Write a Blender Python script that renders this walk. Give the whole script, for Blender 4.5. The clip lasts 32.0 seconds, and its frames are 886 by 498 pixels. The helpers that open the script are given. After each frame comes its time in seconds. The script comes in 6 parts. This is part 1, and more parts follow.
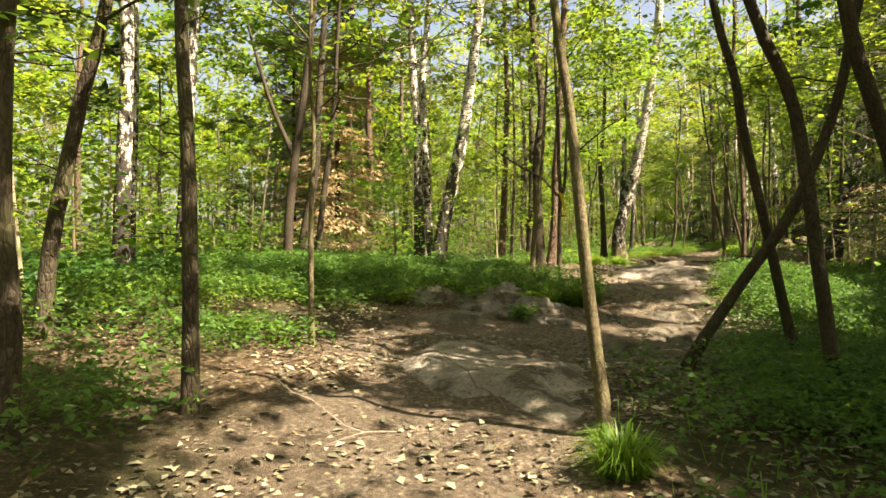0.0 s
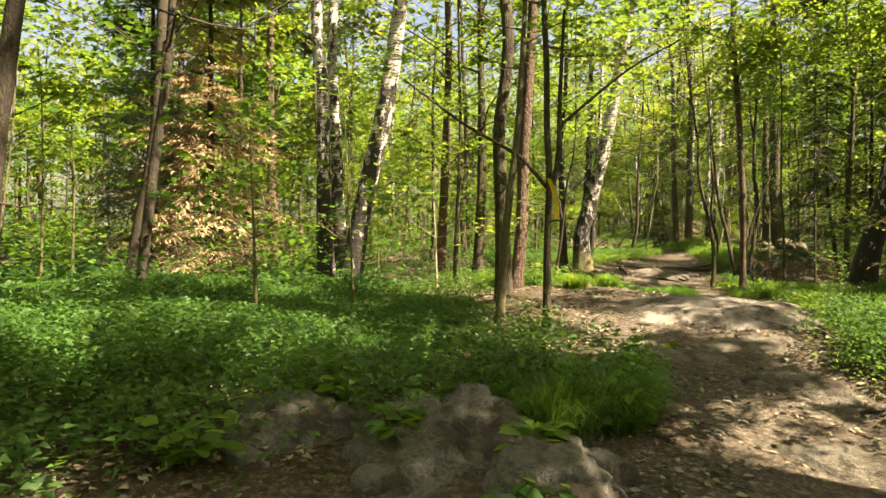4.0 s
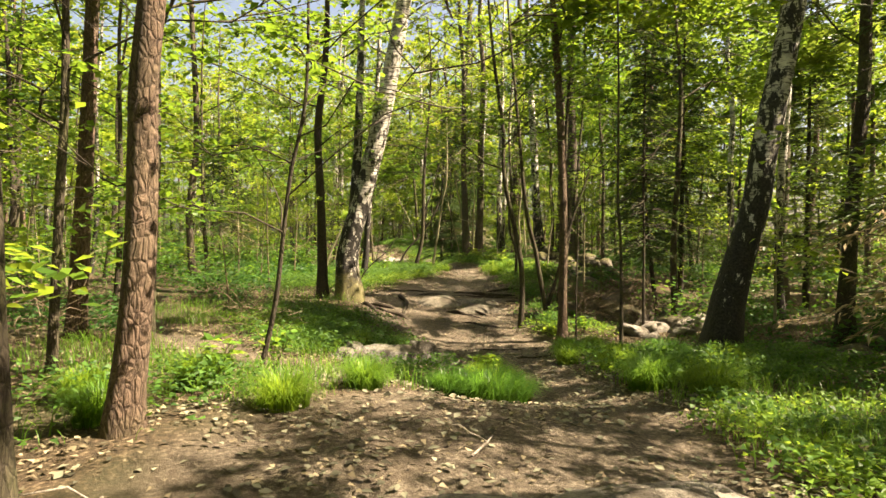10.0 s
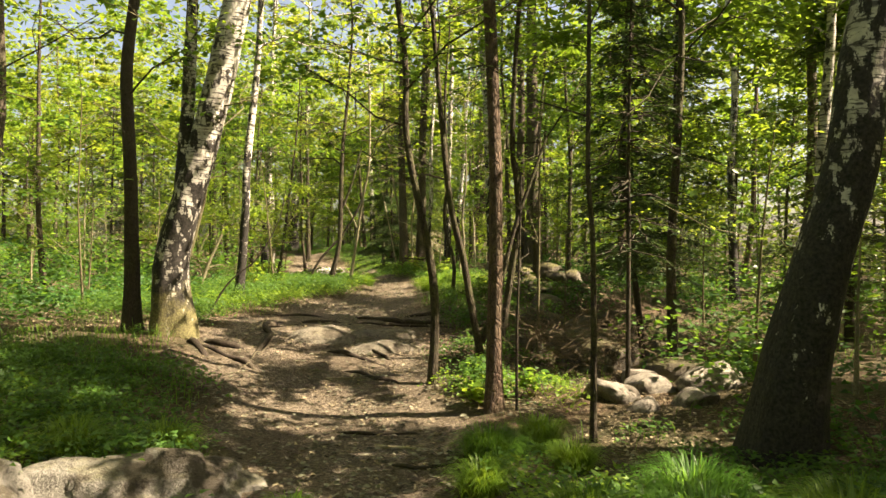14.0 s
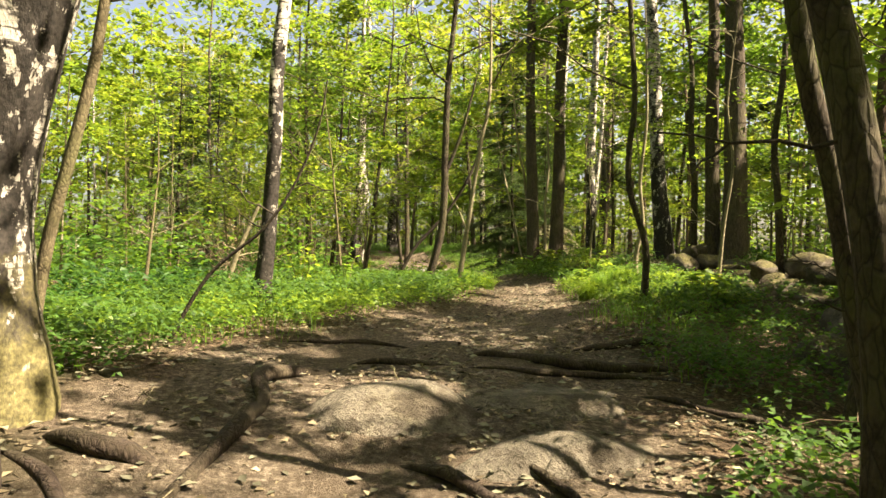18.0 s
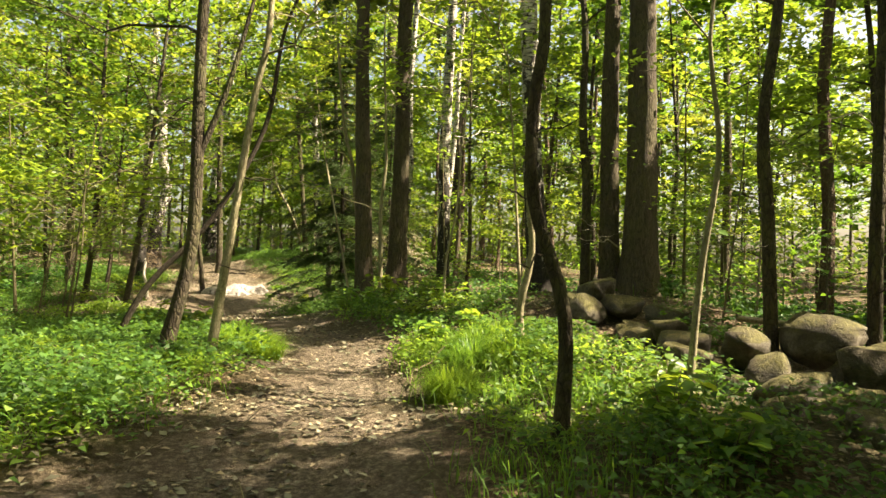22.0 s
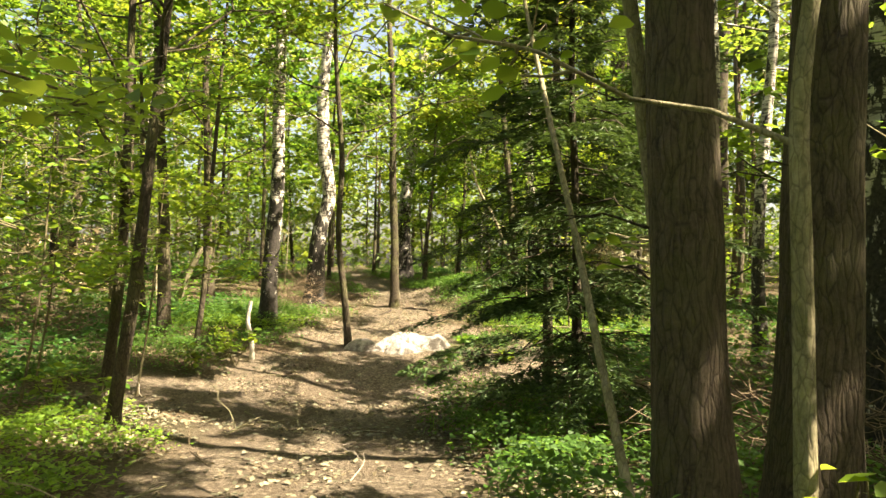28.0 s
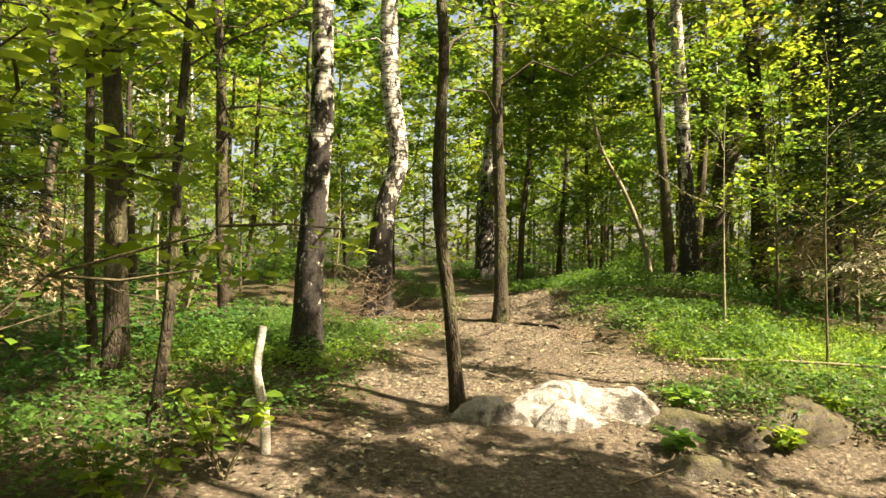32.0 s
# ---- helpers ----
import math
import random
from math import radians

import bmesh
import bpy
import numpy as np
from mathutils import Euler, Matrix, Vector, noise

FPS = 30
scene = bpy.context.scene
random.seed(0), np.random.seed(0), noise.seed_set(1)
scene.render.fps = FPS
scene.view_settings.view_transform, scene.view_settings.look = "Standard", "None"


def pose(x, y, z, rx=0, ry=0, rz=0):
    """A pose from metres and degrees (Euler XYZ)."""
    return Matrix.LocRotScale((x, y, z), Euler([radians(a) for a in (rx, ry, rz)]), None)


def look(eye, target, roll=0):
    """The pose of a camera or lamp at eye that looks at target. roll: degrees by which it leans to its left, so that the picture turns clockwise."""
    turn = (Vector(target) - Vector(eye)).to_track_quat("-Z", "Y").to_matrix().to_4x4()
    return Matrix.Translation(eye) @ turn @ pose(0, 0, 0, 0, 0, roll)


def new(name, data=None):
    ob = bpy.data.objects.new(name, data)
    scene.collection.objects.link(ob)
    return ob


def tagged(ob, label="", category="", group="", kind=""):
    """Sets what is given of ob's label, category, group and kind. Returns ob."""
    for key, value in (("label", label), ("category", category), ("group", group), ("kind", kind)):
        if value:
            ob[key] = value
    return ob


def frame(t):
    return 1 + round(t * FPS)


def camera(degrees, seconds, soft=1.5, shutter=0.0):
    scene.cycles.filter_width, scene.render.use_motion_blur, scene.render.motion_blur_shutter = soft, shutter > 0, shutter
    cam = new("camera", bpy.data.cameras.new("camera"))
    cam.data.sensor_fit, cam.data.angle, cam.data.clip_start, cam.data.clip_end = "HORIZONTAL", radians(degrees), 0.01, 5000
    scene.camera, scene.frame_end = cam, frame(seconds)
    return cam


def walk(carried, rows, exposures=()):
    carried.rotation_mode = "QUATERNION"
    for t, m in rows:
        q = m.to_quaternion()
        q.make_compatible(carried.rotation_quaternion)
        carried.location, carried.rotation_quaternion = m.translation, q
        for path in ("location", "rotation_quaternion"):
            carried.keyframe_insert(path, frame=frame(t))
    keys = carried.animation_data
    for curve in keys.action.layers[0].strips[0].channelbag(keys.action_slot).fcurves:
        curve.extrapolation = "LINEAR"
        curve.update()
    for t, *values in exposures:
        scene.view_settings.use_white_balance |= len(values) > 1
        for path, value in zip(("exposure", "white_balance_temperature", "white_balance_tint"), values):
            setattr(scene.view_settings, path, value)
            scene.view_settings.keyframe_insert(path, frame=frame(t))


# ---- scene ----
cam = camera(66.8, 32.0)
METRES, EYE, TILT, LEAN, TURN = 48.0, 1.5, 0.0, 0.0, 0.0
ROWS = [
    (0.0, 0.0, 0.0, 0.0, 0.0, 0.0, -0.0),
    (0.5, -0.0003, 0.0161, 0.0003, -0.14, -0.06, -0.0),
    (1.0, 0.0002, 0.0313, 0.0022, -0.09, -0.11, -0.02),
    (1.5, 0.0008, 0.0461, 0.0042, -0.39, -0.19, -0.01),
    (2.0, -0.001, 0.0613, 0.0059, -0.54, -0.3, -0.09),
    (2.5, 0.0003, 0.0733, 0.0055, -1.36, -0.59, -0.05),
    (3.0, 0.0027, 0.0886, 0.0067, -3.05, -0.66, -0.1),
    (3.5, 0.0059, 0.1039, 0.0074, -4.63, -0.74, -0.21),
    (5.5, 0.008, 0.1595, 0.0121, -7.36, -0.44, -0.38),
    (6.0, 0.0087, 0.1727, 0.0103, -8.07, -0.37, -0.35),
    (6.5, 0.0114, 0.1844, 0.0094, -9.72, -0.58, -0.42),
    (7.0, 0.0146, 0.195, 0.0101, -12.12, -0.54, -0.43),
    (7.5, 0.0178, 0.2022, 0.0118, -15.3, -0.41, -0.65),
    (8.0, 0.0255, 0.2095, 0.0126, -17.39, -0.34, -0.64),
    (8.5, 0.0314, 0.2163, 0.0151, -19.46, -0.42, -0.68),
    (9.0, 0.0396, 0.2289, 0.0142, -20.59, -0.69, -0.83),
    (9.5, 0.0485, 0.2381, 0.0161, -22.44, -0.75, -0.87),
    (10.0, 0.0602, 0.2504, 0.0183, -23.55, -0.55, -0.81),
    (10.5, 0.0711, 0.2641, 0.0174, -24.26, -0.13, -0.94),
    (11.0, 0.0821, 0.2772, 0.0191, -24.97, 0.09, -0.97),
    (11.5, 0.089, 0.2904, 0.0198, -25.14, 0.18, -1.03),
    (12.0, 0.0962, 0.3006, 0.0225, -24.98, 0.2, -1.08),
    (12.5, 0.1061, 0.3096, 0.023, -25.62, 0.26, -0.99),
    (13.0, 0.1149, 0.3202, 0.022, -25.84, 0.21, -1.02),
    (13.5, 0.125, 0.3311, 0.0204, -26.02, 0.21, -1.03),
    (15.5, 0.1648, 0.4014, 0.0058, -24.46, 0.81, -1.44),
    (16.0, 0.1733, 0.4199, 0.0056, -23.9, 0.98, -1.37),
    (16.5, 0.1766, 0.4376, 0.0053, -21.9, 1.0, -1.38),
    (17.0, 0.1795, 0.4544, 0.006, -19.03, 1.08, -1.39),
    (17.5, 0.1812, 0.4702, 0.0069, -17.72, 1.01, -1.29),
    (18.0, 0.1799, 0.4872, 0.0075, -16.96, 0.76, -1.5),
    (18.5, 0.1815, 0.5033, 0.0063, -16.75, 0.61, -1.43),
    (19.0, 0.1836, 0.5224, 0.0066, -16.9, 0.49, -1.46),
    (19.5, 0.1873, 0.5336, 0.0089, -17.82, 0.39, -1.43),
    (20.0, 0.195, 0.5446, 0.0123, -21.28, 0.5, -1.45),
    (20.5, 0.2005, 0.554, 0.0138, -23.74, 0.48, -1.62),
    (21.0, 0.2118, 0.5637, 0.0154, -27.61, 0.53, -1.71),
    (21.5, 0.2229, 0.5739, 0.0152, -28.78, 0.72, -1.7),
    (22.0, 0.2323, 0.5836, 0.0198, -29.56, 0.87, -1.9),
    (22.5, 0.2409, 0.5932, 0.0215, -29.84, 0.88, -1.9),
    (23.0, 0.2472, 0.6054, 0.023, -28.73, 0.83, -1.94),
    (23.5, 0.2543, 0.6162, 0.0229, -26.78, 0.82, -1.91),
    (24.0, 0.2614, 0.6316, 0.025, -25.12, 0.67, -1.84),
    (24.5, 0.2661, 0.6455, 0.0249, -22.1, 0.82, -1.89),
    (26.5, 0.2938, 0.7102, 0.0274, -15.66, 0.83, -1.28),
    (27.0, 0.2969, 0.7282, 0.0281, -13.15, 1.36, -1.27),
    (27.5, 0.2999, 0.745, 0.027, -12.45, 1.74, -1.24),
    (28.0, 0.2986, 0.7652, 0.0263, -10.93, 1.6, -1.22),
    (28.5, 0.2981, 0.7789, 0.0275, -9.87, 1.71, -1.21),
    (29.0, 0.2976, 0.7987, 0.028, -9.39, 1.68, -1.13),
    (29.5, 0.2948, 0.815, 0.0266, -7.63, 1.72, -1.22),
    (30.0, 0.2931, 0.8343, 0.0252, -6.97, 1.5, -1.14),
    (30.5, 0.2908, 0.852, 0.0249, -6.62, 1.39, -1.12),
    (31.0, 0.2899, 0.8696, 0.0235, -6.23, 1.47, -1.08),
    (31.5, 0.292, 0.8868, 0.0242, -6.4, 1.42, -0.95),
    (32.0, 0.2933, 0.9045, 0.0233, -6.72, 1.49, -1.0),
]
walk(cam, [(t, pose(0, 0, EYE, TILT, LEAN, TURN) @ pose(METRES * x, METRES * y, METRES * z, 90 + pitch, roll, yaw)) for t, x, y, z, yaw, pitch, roll in ROWS],
     [(0.0, 2.45, 8300, 17), (9.0, 2.43, 8300, 17), (11.0, 2.3, 8300, 16), (13.0, 2.33, 8300, 16), (18.0, 2.4, 8300, 16), (22.0, 2.45, 8300, 12), (24.5, 2.5, 8300, 12), (27.0, 2.72, 8300, 12), (29.0, 2.7, 8300, 14), (30.5, 2.6, 8300, 15), (32.0, 2.34, 8300, 14)])

# ---- world, sun ----
world = bpy.data.worlds.new("sky")
scene.world = world
world.use_nodes = True
SUN_TO = Vector((0.70, -0.40, 1.0)).normalized()
wn = world.node_tree.nodes
sky = wn.new("ShaderNodeTexSky")
sky.sky_type, sky.sun_disc = "NISHITA", False
sky.sun_elevation = math.asin(SUN_TO.z)
sky.sun_rotation = math.atan2(SUN_TO.x, SUN_TO.y)
sky.air_density, sky.dust_density, sky.ozone_density = 1.0, 4.0, 1.0
wn["Background"].inputs["Strength"].default_value = 0.058
world.node_tree.links.new(sky.outputs["Color"], wn["Background"].inputs["Color"])
sun = new("sun", bpy.data.lights.new("sun", "SUN"))
sun.data.energy, sun.data.angle, sun.data.color = 5.0, radians(0.53), (1.0, 0.94, 0.82)
sun.matrix_world = look((20, -10, 40), Vector((20, -10, 40)) - SUN_TO)


# ---- materials ----
def material(name):
    m = bpy.data.materials.new(name)
    m.use_nodes = True
    nt = m.node_tree
    b = nt.nodes["Principled BSDF"]
    b.inputs["Specular IOR Level"].default_value = 0.25
    return m, nt, b


def node(nt, kind, **inputs):
    n = nt.nodes.new(kind)
    for k, v in inputs.items():
        n.inputs[k.replace("_", " ")].default_value = v
    return n


def ramp(nt, fac, stops):
    r = nt.nodes.new("ShaderNodeValToRGB")
    el = r.color_ramp.elements
    while len(el) < len(stops):
        el.new(0.5)
    for e, (p, c) in zip(el, stops):
        e.position, e.color = p, (*c, 1)
    nt.links.new(fac, r.inputs[0])
    return r.outputs[0]


def mix(nt, fac, a, b):
    m = nt.nodes.new("ShaderNodeMix")
    m.data_type = "RGBA"
    for sock, v in ((m.inputs[0], fac), (m.inputs[6], a), (m.inputs[7], b)):
        if hasattr(v, "is_linked"):
            nt.links.new(v, sock)
        else:
            sock.default_value = v if isinstance(v, float) else (*v, 1)
    return m.outputs[2]


def coords(nt, scale=(1, 1, 1)):
    c = nt.nodes.new("ShaderNodeTexCoord")
    mp = nt.nodes.new("ShaderNodeMapping")
    mp.inputs["Scale"].default_value = scale
    nt.links.new(c.outputs["Object"], mp.inputs["Vector"])
    return mp.outputs[0]


def noise_tex(nt, vec, scale, detail=4.0, rough=0.6):
    n = node(nt, "ShaderNodeTexNoise", Scale=scale, Detail=detail, Roughness=rough)
    nt.links.new(vec, n.inputs["Vector"])
    return n.outputs[0]


def bump(nt, b, height, strength, dist):
    n = node(nt, "ShaderNodeBump", Strength=strength, Distance=dist)
    nt.links.new(height, n.inputs["Height"])
    nt.links.new(n.outputs[0], b.inputs["Normal"])


def tinted(nt, a, b):
    m = nt.nodes.new("ShaderNodeMix")
    m.data_type, m.blend_type = "RGBA", "MULTIPLY"
    m.inputs[0].default_value = 1.0
    nt.links.new(a, m.inputs[6])
    nt.links.new(b, m.inputs[7])
    return m.outputs[2]


def leaf_material(name, dark, light, glow, rough=0.45, trans=0.5):
    """Thin leaf: light is scattered back and let through."""
    m, nt, b = material(name)
    geo = nt.nodes.new("ShaderNodeNewGeometry")
    col = ramp(nt, geo.outputs["Random Per Island"], [(0.0, dark), (0.7, light), (1.0, tuple(min(1, c * 1.35) for c in light))])
    info = nt.nodes.new("ShaderNodeObjectInfo")
    tone = ramp(nt, info.outputs["Random"], [(0.0, (0.55, 0.75, 0.8)), (0.5, (0.9, 0.95, 0.9)), (1.0, (1.15, 1.05, 0.9))])
    col = tinted(nt, col, tone)
    nt.links.new(col, b.inputs["Base Color"])
    b.inputs["Roughness"].default_value = rough
    b.inputs["Specular IOR Level"].default_value = 0.3 if rough < 0.6 else 0.12
    tr = nt.nodes.new("ShaderNodeBsdfTranslucent")
    tcol = ramp(nt, geo.outputs["Random Per Island"], [(0.0, tuple(c * 0.5 for c in glow)), (1.0, tuple(c * 0.85 for c in glow))])
    nt.links.new(tinted(nt, tcol, tone), tr.inputs[0])
    mx = nt.nodes.new("ShaderNodeMixShader")
    mx.inputs[0].default_value = trans
    nt.links.new(b.outputs[0], mx.inputs[1])
    nt.links.new(tr.outputs[0], mx.inputs[2])
    nt.links.new(mx.outputs[0], nt.nodes["Material Output"].inputs[0])
    return m


LEAF_OAK = leaf_material("leaf_oak", (0.034, 0.085, 0.014), (0.092, 0.185, 0.025), (0.36, 0.52, 0.05), 0.42)
LEAF_YOUNG = leaf_material("leaf_young", (0.045, 0.11, 0.018), (0.125, 0.23, 0.03), (0.46, 0.62, 0.07), 0.42)
LEAF_BIRCH = leaf_material("leaf_birch", (0.06, 0.12, 0.02), (0.12, 0.20, 0.03), (0.46, 0.55, 0.07))
LEAF_FAR = leaf_material("leaf_far", (0.03, 0.065, 0.012), (0.11, 0.18, 0.026), (0.38, 0.46, 0.06), 0.5, 0.4)
NEEDLE = leaf_material("needle", (0.024, 0.05, 0.018), (0.055, 0.10, 0.032), (0.12, 0.19, 0.04), 0.5, 0.25)
NEEDLE_DEAD = leaf_material("needle_dead", (0.27, 0.21, 0.13), (0.47, 0.40, 0.28), (0.47, 0.40, 0.25), 0.7, 0.35)
BILBERRY = leaf_material("leaf_bilberry", (0.026, 0.072, 0.018), (0.066, 0.15, 0.028), (0.21, 0.38, 0.055), 0.55, 0.45)
HERB = leaf_material("leaf_herb", (0.05, 0.12, 0.02), (0.12, 0.23, 0.035), (0.38, 0.58, 0.08), 0.5, 0.5)
GRASS = leaf_material("grass_blade", (0.05, 0.12, 0.02), (0.115, 0.22, 0.03), (0.34, 0.54, 0.06), 0.4)
LITTER = leaf_material("leaf_litter", (0.04, 0.027, 0.016), (0.33, 0.25, 0.165), (0.24, 0.17, 0.10), 0.7, 0.12)


def bark(name, low, high, moss=0.0, ridge=9.0, depth=0.02, flat=0.3):
    """Plated bark with dark cracks between the plates, scales, and greenish algae where moss is set."""
    m, nt, b = material(name)
    plain_vec = coords(nt)
    sway = node(nt, "ShaderNodeTexNoise", Scale=3.0, Detail=3.0)
    nt.links.new(plain_vec, sway.inputs["Vector"])
    shift = nt.nodes.new("ShaderNodeVectorMath")
    shift.operation = "MULTIPLY_ADD"
    shift.inputs[1].default_value = (0.09, 0.09, 0.25)
    nt.links.new(sway.outputs["Color"], shift.inputs[0])
    nt.links.new(plain_vec, shift.inputs[2])
    tall = nt.nodes.new("ShaderNodeMapping")
    tall.inputs["Scale"].default_value = (1, 1, flat)
    nt.links.new(shift.outputs[0], tall.inputs["Vector"])
    vec = tall.outputs[0]
    plates = node(nt, "ShaderNodeTexVoronoi", Scale=ridge * 2.6, Randomness=1.0)
    plates.feature = "DISTANCE_TO_EDGE"
    nt.links.new(vec, plates.inputs["Vector"])
    scales = noise_tex(nt, vec, ridge * 3.2, 6.0, 0.7)
    fine = noise_tex(nt, plain_vec, 55.0, 4.0, 0.75)
    big = noise_tex(nt, plain_vec, 1.9, 4.0, 0.65)
    tone = noise_tex(nt, plain_vec, 0.9, 2.0)
    mid = tuple((l + h) / 2 for l, h in zip(low, high))
    c = ramp(nt, scales, [(0.34, low), (0.52, mid), (0.70, high)])
    c = mix(nt, ramp(nt, fine, [(0.42, (0, 0, 0)), (0.72, (0.5, 0.5, 0.5))]), c, tuple(h * 1.2 for h in high))
    c = mix(nt, ramp(nt, tone, [(0.40, (0, 0, 0)), (0.66, (0.45, 0.45, 0.45))]), c, low)
    c = mix(nt, ramp(nt, big, [(0.46, (0, 0, 0)), (0.60, (moss, moss, moss))]), c, (0.12, 0.125, 0.05))
    c = mix(nt, ramp(nt, plates.outputs["Distance"], [(0.0, (0.6, 0.6, 0.6)), (0.08, (0, 0, 0))]), c, tuple(l * 0.6 for l in low))
    nt.links.new(c, b.inputs["Base Color"])
    b.inputs["Roughness"].default_value = 0.9
    lift = ramp(nt, plates.outputs["Distance"], [(0.0, (0, 0, 0)), (0.22, (0.45, 0.45, 0.45))])
    ad = nt.nodes.new("ShaderNodeMath")
    ad.operation = "ADD"
    nt.links.new(scales, ad.inputs[0])
    nt.links.new(lift, ad.inputs[1])
    bump(nt, b, ad.outputs[0], 0.9, depth)
    return m


def birch_bark(name="bark_birch", moss=0.0, dark=0.0):
    """White papery bark with black cross marks, breaking into dark plates at the foot of the stem."""
    m, nt, b = material(name)
    vec = coords(nt)
    wide = coords(nt, (2.2, 2.2, 13.0))
    marks = noise_tex(nt, wide, 2.6, 4.0, 0.6)
    plates = noise_tex(nt, coords(nt, (1, 1, 0.5)), 7.5, 6.0, 0.7)
    white = ramp(nt, noise_tex(nt, vec, 5.0), [(0.3, (0.27, 0.25, 0.21)), (0.68, (0.66, 0.63, 0.56))])
    c = mix(nt, ramp(nt, marks, [(0.51, (0, 0, 0)), (0.58, (0.92, 0.92, 0.92))]), white, (0.045, 0.04, 0.035))
    sep = nt.nodes.new("ShaderNodeSeparateXYZ")
    nt.links.new(vec, sep.inputs[0])
    rise = nt.nodes.new("ShaderNodeMapRange")
    rise.inputs[1].default_value, rise.inputs[2].default_value, rise.inputs[3].default_value, rise.inputs[4].default_value = 0.1, 4.6, 0.14 + dark, -0.04 + dark
    nt.links.new(sep.outputs[2], rise.inputs[0])
    ad = nt.nodes.new("ShaderNodeMath")
    ad.operation = "ADD"
    nt.links.new(plates, ad.inputs[0])
    nt.links.new(rise.outputs[0], ad.inputs[1])
    # dark plate colour, blackened further to stand for shade cast by leaves
    rough = mix(nt, ramp(nt, noise_tex(nt, vec, 30.0), [(0.35, (0, 0, 0)), (0.7, (1, 1, 1))]), (0.013, 0.012, 0.010), (0.055, 0.048, 0.041))
    c = mix(nt, ramp(nt, ad.outputs[0], [(0.495, (0, 0, 0)), (0.525, (1, 1, 1))]), c, rough)
    if moss:
        low = nt.nodes.new("ShaderNodeMapRange")
        low.inputs[1].default_value, low.inputs[2].default_value, low.inputs[3].default_value, low.inputs[4].default_value = 0.2, 1.5, 0.30, -0.25
        nt.links.new(sep.outputs[2], low.inputs[0])
        green = nt.nodes.new("ShaderNodeMath")
        green.operation = "ADD"
        nt.links.new(noise_tex(nt, vec, 3.4, 6.0, 0.7), green.inputs[0])
        nt.links.new(low.outputs[0], green.inputs[1])
        mossy = ramp(nt, noise_tex(nt, vec, 35.0), [(0.35, (0.09, 0.08, 0.03)), (0.7, (0.30, 0.27, 0.11))])
        c = mix(nt, ramp(nt, green.outputs[0], [(0.56, (0, 0, 0)), (0.74, (moss, moss, moss))]), c, mossy)
    nt.links.new(c, b.inputs["Base Color"])
    b.inputs["Roughness"].default_value = 0.75
    bump(nt, b, plates, 0.9, 0.03)
    return m


BARK_OAK = bark("bark_oak", (0.020, 0.016, 0.011), (0.095, 0.076, 0.052), 0.45, 11.0, 0.025, 0.3)
BARK_PINE = bark("bark_pine", (0.04, 0.028, 0.02), (0.20, 0.135, 0.095), 0.15, 9.0, 0.035, 0.4)
BARK_GREY = bark("bark_grey_pine", (0.034, 0.026, 0.019), (0.15, 0.12, 0.088), 0.3, 12.0, 0.02, 0.17)
BARK_SAP = bark("bark_sapling", (0.055, 0.047, 0.026), (0.19, 0.16, 0.095), 0.55, 14.0, 0.005, 0.6)
BARK_PALE = bark("bark_pale", (0.13, 0.115, 0.07), (0.37, 0.33, 0.22), 0.35, 14.0, 0.005, 0.3)
BARK_DARK = bark("bark_dark", (0.02, 0.016, 0.012), (0.07, 0.055, 0.04), 0.15, 13.0, 0.01, 0.4)
TWIG = bark("bark_twig", (0.06, 0.043, 0.028), (0.24, 0.18, 0.12), 0.1, 16.0, 0.004)
BARK_DEAD = bark("bark_dead", (0.12, 0.10, 0.08), (0.42, 0.37, 0.30), 0.0, 16.0, 0.006)
BARK_WHITE = bark("bark_white", (0.20, 0.18, 0.15), (0.66, 0.62, 0.54), 0.0, 9.0, 0.006, 2.5)
BARK_BIRCH = birch_bark()
BARK_BIRCH_OLD = birch_bark("bark_birch_old", 0.0, 0.045)


def ground_material():
    """Trodden earth on the trail, needle and leaf mould beside it."""
    m, nt, b = material("forest_floor")
    vec = coords(nt)
    at = nt.nodes.new("ShaderNodeAttribute")
    at.attribute_name = "trail"
    big = noise_tex(nt, vec, 0.8, 5.0)
    fine = noise_tex(nt, vec, 22.0, 6.0, 0.75)
    grit = noise_tex(nt, vec, 90.0, 3.0, 0.7)
    mould = ramp(nt, fine, [(0.32, (0.027, 0.019, 0.012)), (0.52, (0.115, 0.078, 0.047)), (0.68, (0.36, 0.265, 0.165))])
    mould = mix(nt, ramp(nt, big, [(0.42, (0, 0, 0)), (0.6, (0.75, 0.75, 0.75))]), mould, (0.055, 0.06, 0.024))
    earth = ramp(nt, fine, [(0.30, (0.045, 0.033, 0.023)), (0.52, (0.155, 0.125, 0.089)), (0.70, (0.43, 0.37, 0.285))])
    earth = mix(nt, ramp(nt, big, [(0.42, (0, 0, 0)), (0.6, (0.6, 0.6, 0.6))]), earth, (0.10, 0.075, 0.05))
    earth = mix(nt, ramp(nt, grit, [(0.60, (0, 0, 0)), (0.72, (0.5, 0.5, 0.5))]), earth, (0.36, 0.30, 0.22))
    c = mix(nt, at.outputs["Fac"], mould, earth)
    nt.links.new(c, b.inputs["Base Color"])
    b.inputs["Roughness"].default_value = 0.95
    ad = nt.nodes.new("ShaderNodeMath")
    ad.operation = "ADD"
    nt.links.new(fine, ad.inputs[0])
    nt.links.new(grit, ad.inputs[1])
    bump(nt, b, ad.outputs[0], 1.0, 0.045)
    return m


